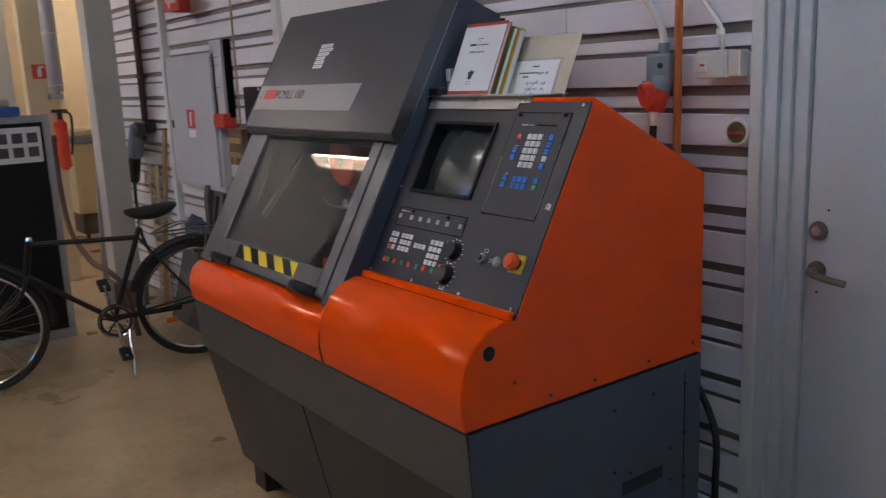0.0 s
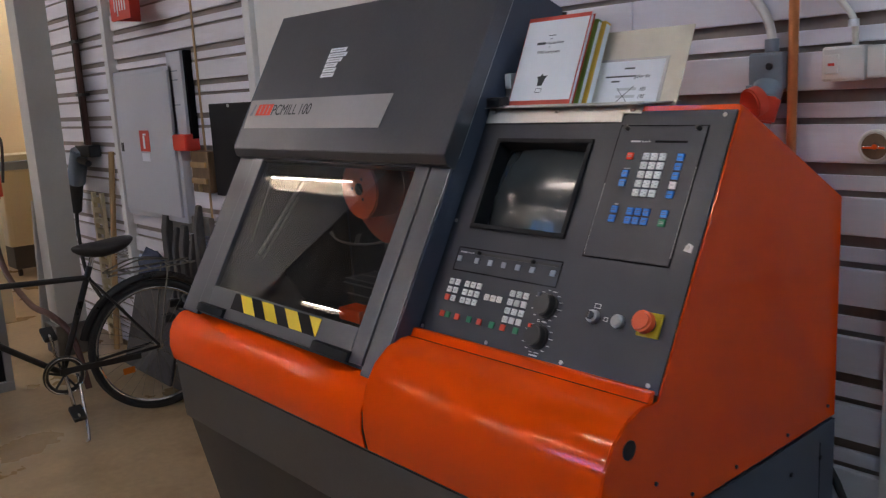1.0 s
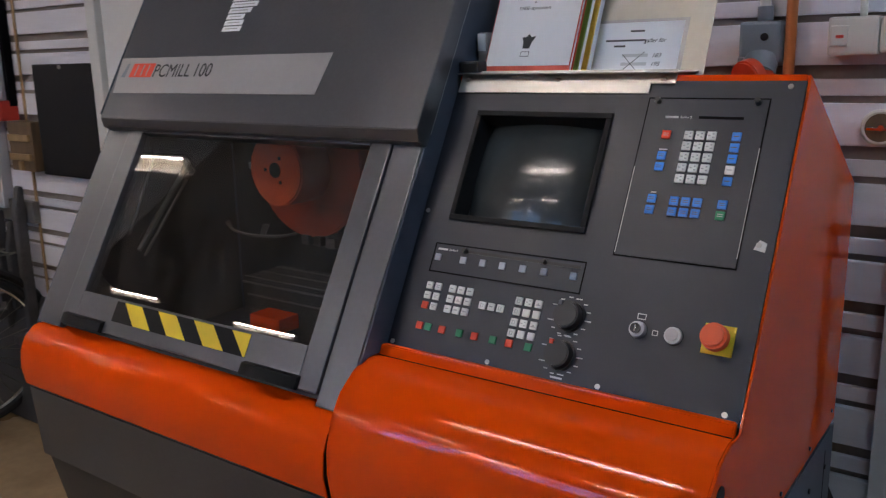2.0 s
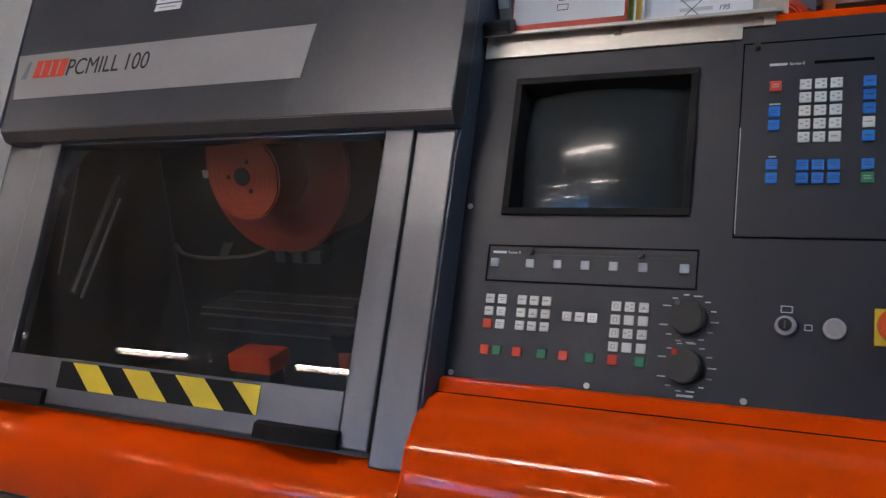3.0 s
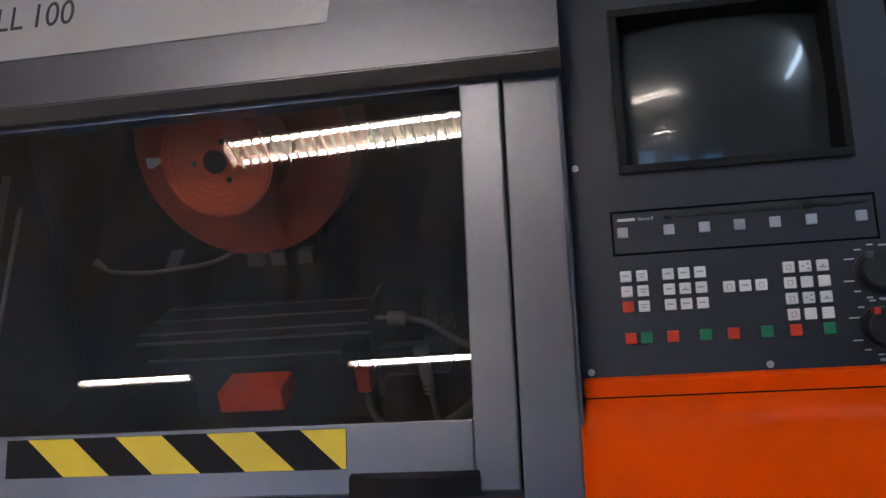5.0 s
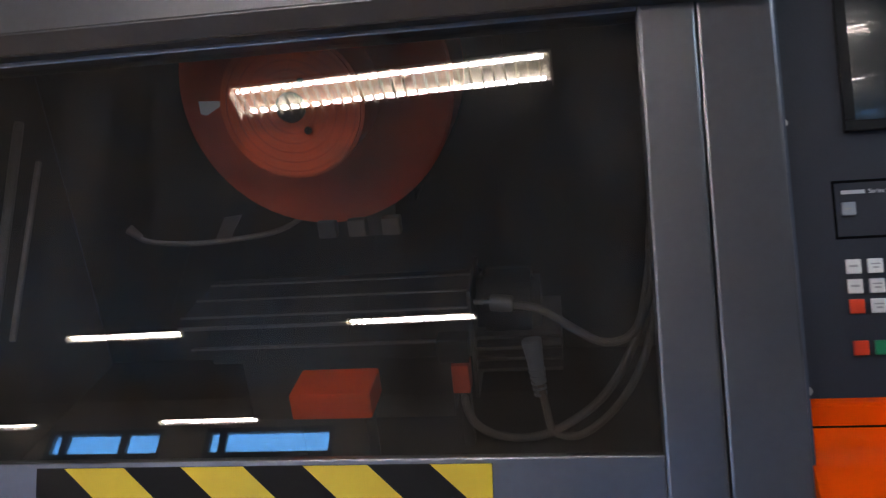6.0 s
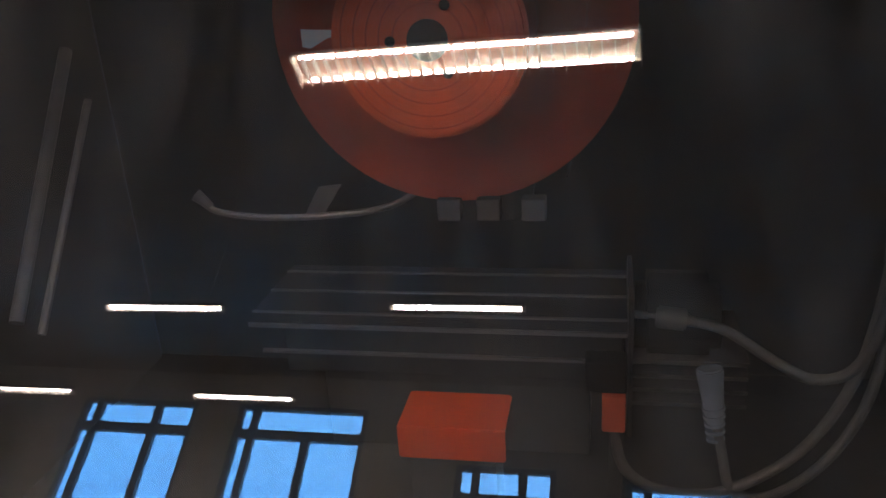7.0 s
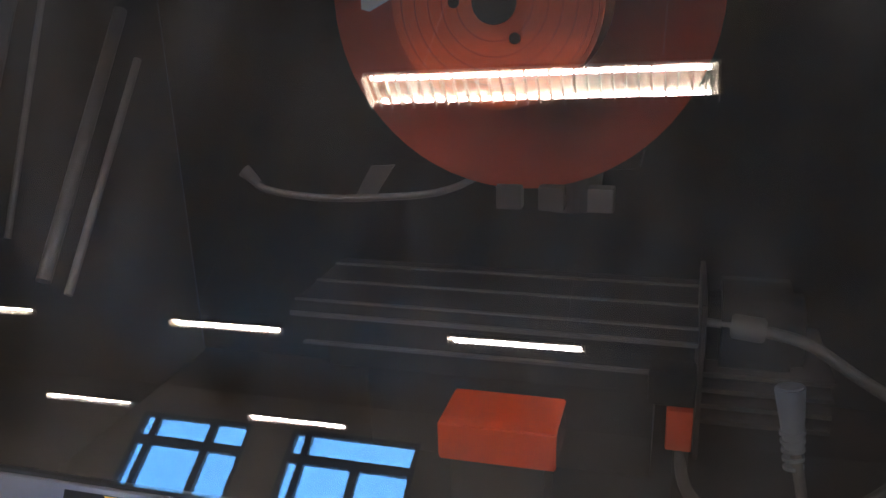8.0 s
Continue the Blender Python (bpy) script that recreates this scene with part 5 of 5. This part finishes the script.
for sgn, o in ((-1, 0.085), (1, -0.085)):
    e = BB + SIDE * o + Vector((0, 0, 0.17 * sgn)) + AHEAD * 0.02 * sgn
    smooth(part("crank", rod(BB + SIDE * o * 0.8, e, 0.009, seg=10), M_CHROME, bike))
    pd = part("pedal", box(-0.045, 0.045, -0.03, 0.03, -0.012, 0.012, 0.006, m=Matrix.Translation(e + SIDE * (0.05 if o > 0 else -0.05)) @ Matrix.Rotation(0.5, 4, "Y")), M_RUBBER, bike)
    part("pedal_axle", rod(e, e + SIDE * (0.09 if o > 0 else -0.09), 0.005, seg=8), M_STEEL, pd)
smooth(part("kickstand", tube(smoothed([bk(0.40, 0.28, 0.02), bk(0.40, 0.22, 0.06), bk(0.415, 0.02, 0.20), bk(0.43, 0.008, 0.225)]), 0.007, 10), M_CHROME, bike, "chrome kickstand folded out"))
part("reflector", box(-0.03, 0.03, -0.006, 0.006, -0.016, 0.016, 0.004, m=Matrix.Translation(bk(0.16, 0.24, 0.03)) @ Matrix.Rotation(radians(97), 4, "Z")), M_AMBER, bike, "amber spoke reflector")

# ---- column, passage and notice board ----
column = tagged(part("column", box(-4.93, -4.75, 0.545, 0.725, 0.0, CEILING - 0.005, 0.006), M_COLUMN), "white painted square post on a grey plinth", "column", kind="structure")
part("plinth", box(-4.96, -4.72, 0.515, 0.755, 0.0, 0.20, 0.008), M_BOARDDARK, column)
post = tagged(part("cream_post", box(-6.12, -6.0, 0.37, 0.60, 0.0, CEILING - 0.005, 0.005), M_CREAM), "cream painted post with fire extinguisher sign", "column", kind="structure")
sgn = part("sign", box(-5.999, -5.995, 0.425, 0.535, 1.655, 1.765), M_SIGNRED, post, "red extinguisher sign")
part("symbol", box(-5.9949, -5.993, 0.465, 0.495, 1.67, 1.735), M_PAPER, sgn)
part("symbol", box(-5.9949, -5.993, 0.475, 0.515, 1.738, 1.75), M_PAPER, sgn)
tagged(part("wall_partition", box(-6.6, -6.45, -2.5, 0.36, 0.0, CEILING - 0.005), M_TRIM), "cool white partition beside the passage", "wall", kind="structure")
ext = thing("fire_extinguisher", (-5.98, 0.66, 0.9), "red fire extinguisher hanging on the cream post", "fire extinguisher")
smooth(part("cylinder", rod((-5.99, 0.655, 0.93), (-5.99, 0.655, 1.33), 0.050, seg=24, bevel=0.02), M_EXT, ext))
smooth(part("valve", rod((-5.99, 0.655, 1.33), (-5.99, 0.655, 1.40), 0.02, seg=14), M_BLACK, ext))
part("grip", box(-6.0, -5.98, 0.60, 0.72, 1.385, 1.41, 0.004), M_BLACK, ext)
smooth(part("hose", tube(smoothed([(-5.98, 0.68, 1.39), (-5.95, 0.73, 1.36), (-5.93, 0.72, 1.2), (-5.93, 0.70, 1.05)]), 0.01), M_RUBBER, ext))
part("hanger", box(-6.05, -5.99, 0.62, 0.70, 1.1, 1.3), M_STEEL, ext)
ext.location += Vector((0.055, -0.085, 0))
cdt = tagged(part("air_tank", rod((-5.95, 0.66, 1.52), (-5.95, 0.66, 2.28), 0.055, seg=20, bevel=0.03), M_SILVERLABEL), "pale grey upright cylinder on the cream post", "cylinder")
smooth(cdt)
part("band", tube(ring_points((-5.95, 0.66, 1.6), 0.057, (0, 0, 1), 24), 0.006, 6, closed=True), M_STEEL, cdt)
part("band", tube(ring_points((-5.95, 0.66, 2.0), 0.057, (0, 0, 1), 24), 0.006, 6, closed=True), M_STEEL, cdt)
part("foot", box(-6.0, -5.9, 0.60, 0.70, 1.49, 1.53, 0.004), M_ALU, cdt)
cdt.location += Vector((0.01, -0.085, 0))
prn = thing("copier", (-8.0, 1.3, 0.0), "beige office copier with blue-grey lid in the passage", "copier")
part("body", box(-8.3, -7.8, 1.06, 1.50, 0.25, 0.86, 0.02), M_BEIGE, prn)
part("top", box(-8.3, -7.78, 1.05, 1.52, 0.862, 0.93, 0.015), M_CEEGREY, prn)
part("lid", box(-8.28, -7.85, 1.10, 1.50, 0.931, 0.98, 0.01), M_BEIGE, prn)
part("drawer", box(-7.799, -7.79, 1.10, 1.46, 0.30, 0.50, 0.003), M_BEIGE, prn)
part("stand", box(-8.25, -7.85, 1.1, 1.46, 0.06, 0.249, 0.01), M_BASEDARK, prn)
for y in (1.14, 1.42):
    part("castor", rod((-7.9, y - 0.015, 0.03), (-7.9, y + 0.015, 0.03), 0.03, seg=14), M_RUBBER, prn)
prn.scale = (1, 1, 1.18)
gp = tagged(part("metal_panel", prism([(0.56, 0.0), (0.66, 0.0), (0.70, 0.96), (0.61, 0.96)], -5.23, -5.19, 0.003), M_ALU), "grey metal panel standing upright by the post", "panel")
nb = thing("notice_board", (-4.3, -0.3, 0.0), "black notice board in grey frame with pinned photo sheets", "notice board")
part("panel", box(-4.315, -4.295, -0.99, 0.10, 0.06, 1.37), M_BLACKBOARD, nb)
for y0, y1, z0, z1 in ((-1.03, 0.14, 1.37, 1.415), (-1.03, 0.14, 0.0, 0.055), (0.10, 0.14, 0.0555, 1.3695), (-1.03, -0.99, 0.0555, 1.3695)):
    part("frame", box(-4.325, -4.28, y0, y1, z0, z1, 0.003), M_ALU, nb)
for k in range(3):
    y1 = 0.085 - k * 0.29
    sh = part("sheet", box(-4.2949, -4.293, y1 - 0.27, y1, 1.13, 1.345), M_PAPER, nb, "white sheet with six small photos")
    for i in range(3):
        for j in range(2):
            part("photo", box(-4.2929, -4.2915, y1 - 0.08 - i * 0.085, y1 - 0.02 - i * 0.085, 1.165 + j * 0.085, 1.225 + j * 0.085), M_CLUTTER, sh)
tub = tagged(part("blue_tray", box(-4.34, -4.24, -0.30, -0.02, 1.4155, 1.47, 0.012), M_BLUE), "blue plastic tray lying on the notice board's edge", "tray")
part("rag", box(-4.33, -4.26, -0.22, -0.07, 1.4705, 1.515, 0.015), M_COLUMN, tub)
smooth(tagged(part("floor_cable", tube(smoothed([(-4.95, 0.30, 1.25), (-4.98, 0.30, 1.05), (-4.86, 0.30, 0.63), (-4.5, 0.33, 0.43), (-4.2, 0.36, 0.40), (-4.0, 0.4, 0.30), (-3.9, 0.42, 0.02)]), 0.018), M_RUST), "thick dark brown hose hanging down to the floor", "hose"))

# unseen ceiling lamps, added: two light the cream wall, one brightens the hall
copy_thing(near_lamp, pose(-8.0, 1.9, 3.37, 0, 0, 90))
copy_thing(near_lamp, pose(-8.0, 3.6, 3.37, 0, 0, 90))
copy_thing(near_lamp, pose(-12.6, -3.4, 3.37, 0, 0, 90))

# ---- wall boards, last ----
BOARDS = {}
for x0, x1 in ((-5.6, -4.372), (-4.313, -2.667), (-1.715, -0.62), (-0.617, 0.060)):
    for i in range(-9, 8):
        top = 1.412 + PERIOD * i
        for h, off, y in ((0.086, 0.0, WALL_Y - 0.021), (0.034, 0.114, WALL_Y - 0.014)):
            if top - off - h < 0 or top - off > 2.715:
                continue
            tag = (x0, h)
            if tag not in BOARDS:
                bm = box(x0, x1, y, WALL_Y - 0.0005, -h, 0, 0.003)
                me = bpy.data.meshes.new("board")
                bm.to_mesh(me)
                bm.free()
                me.materials.append(M_WALL)
                BOARDS[tag] = me
            ob = new("board", BOARDS[tag])
            ob.parent = wall_back
            ob.location = (0, 0, top - off)
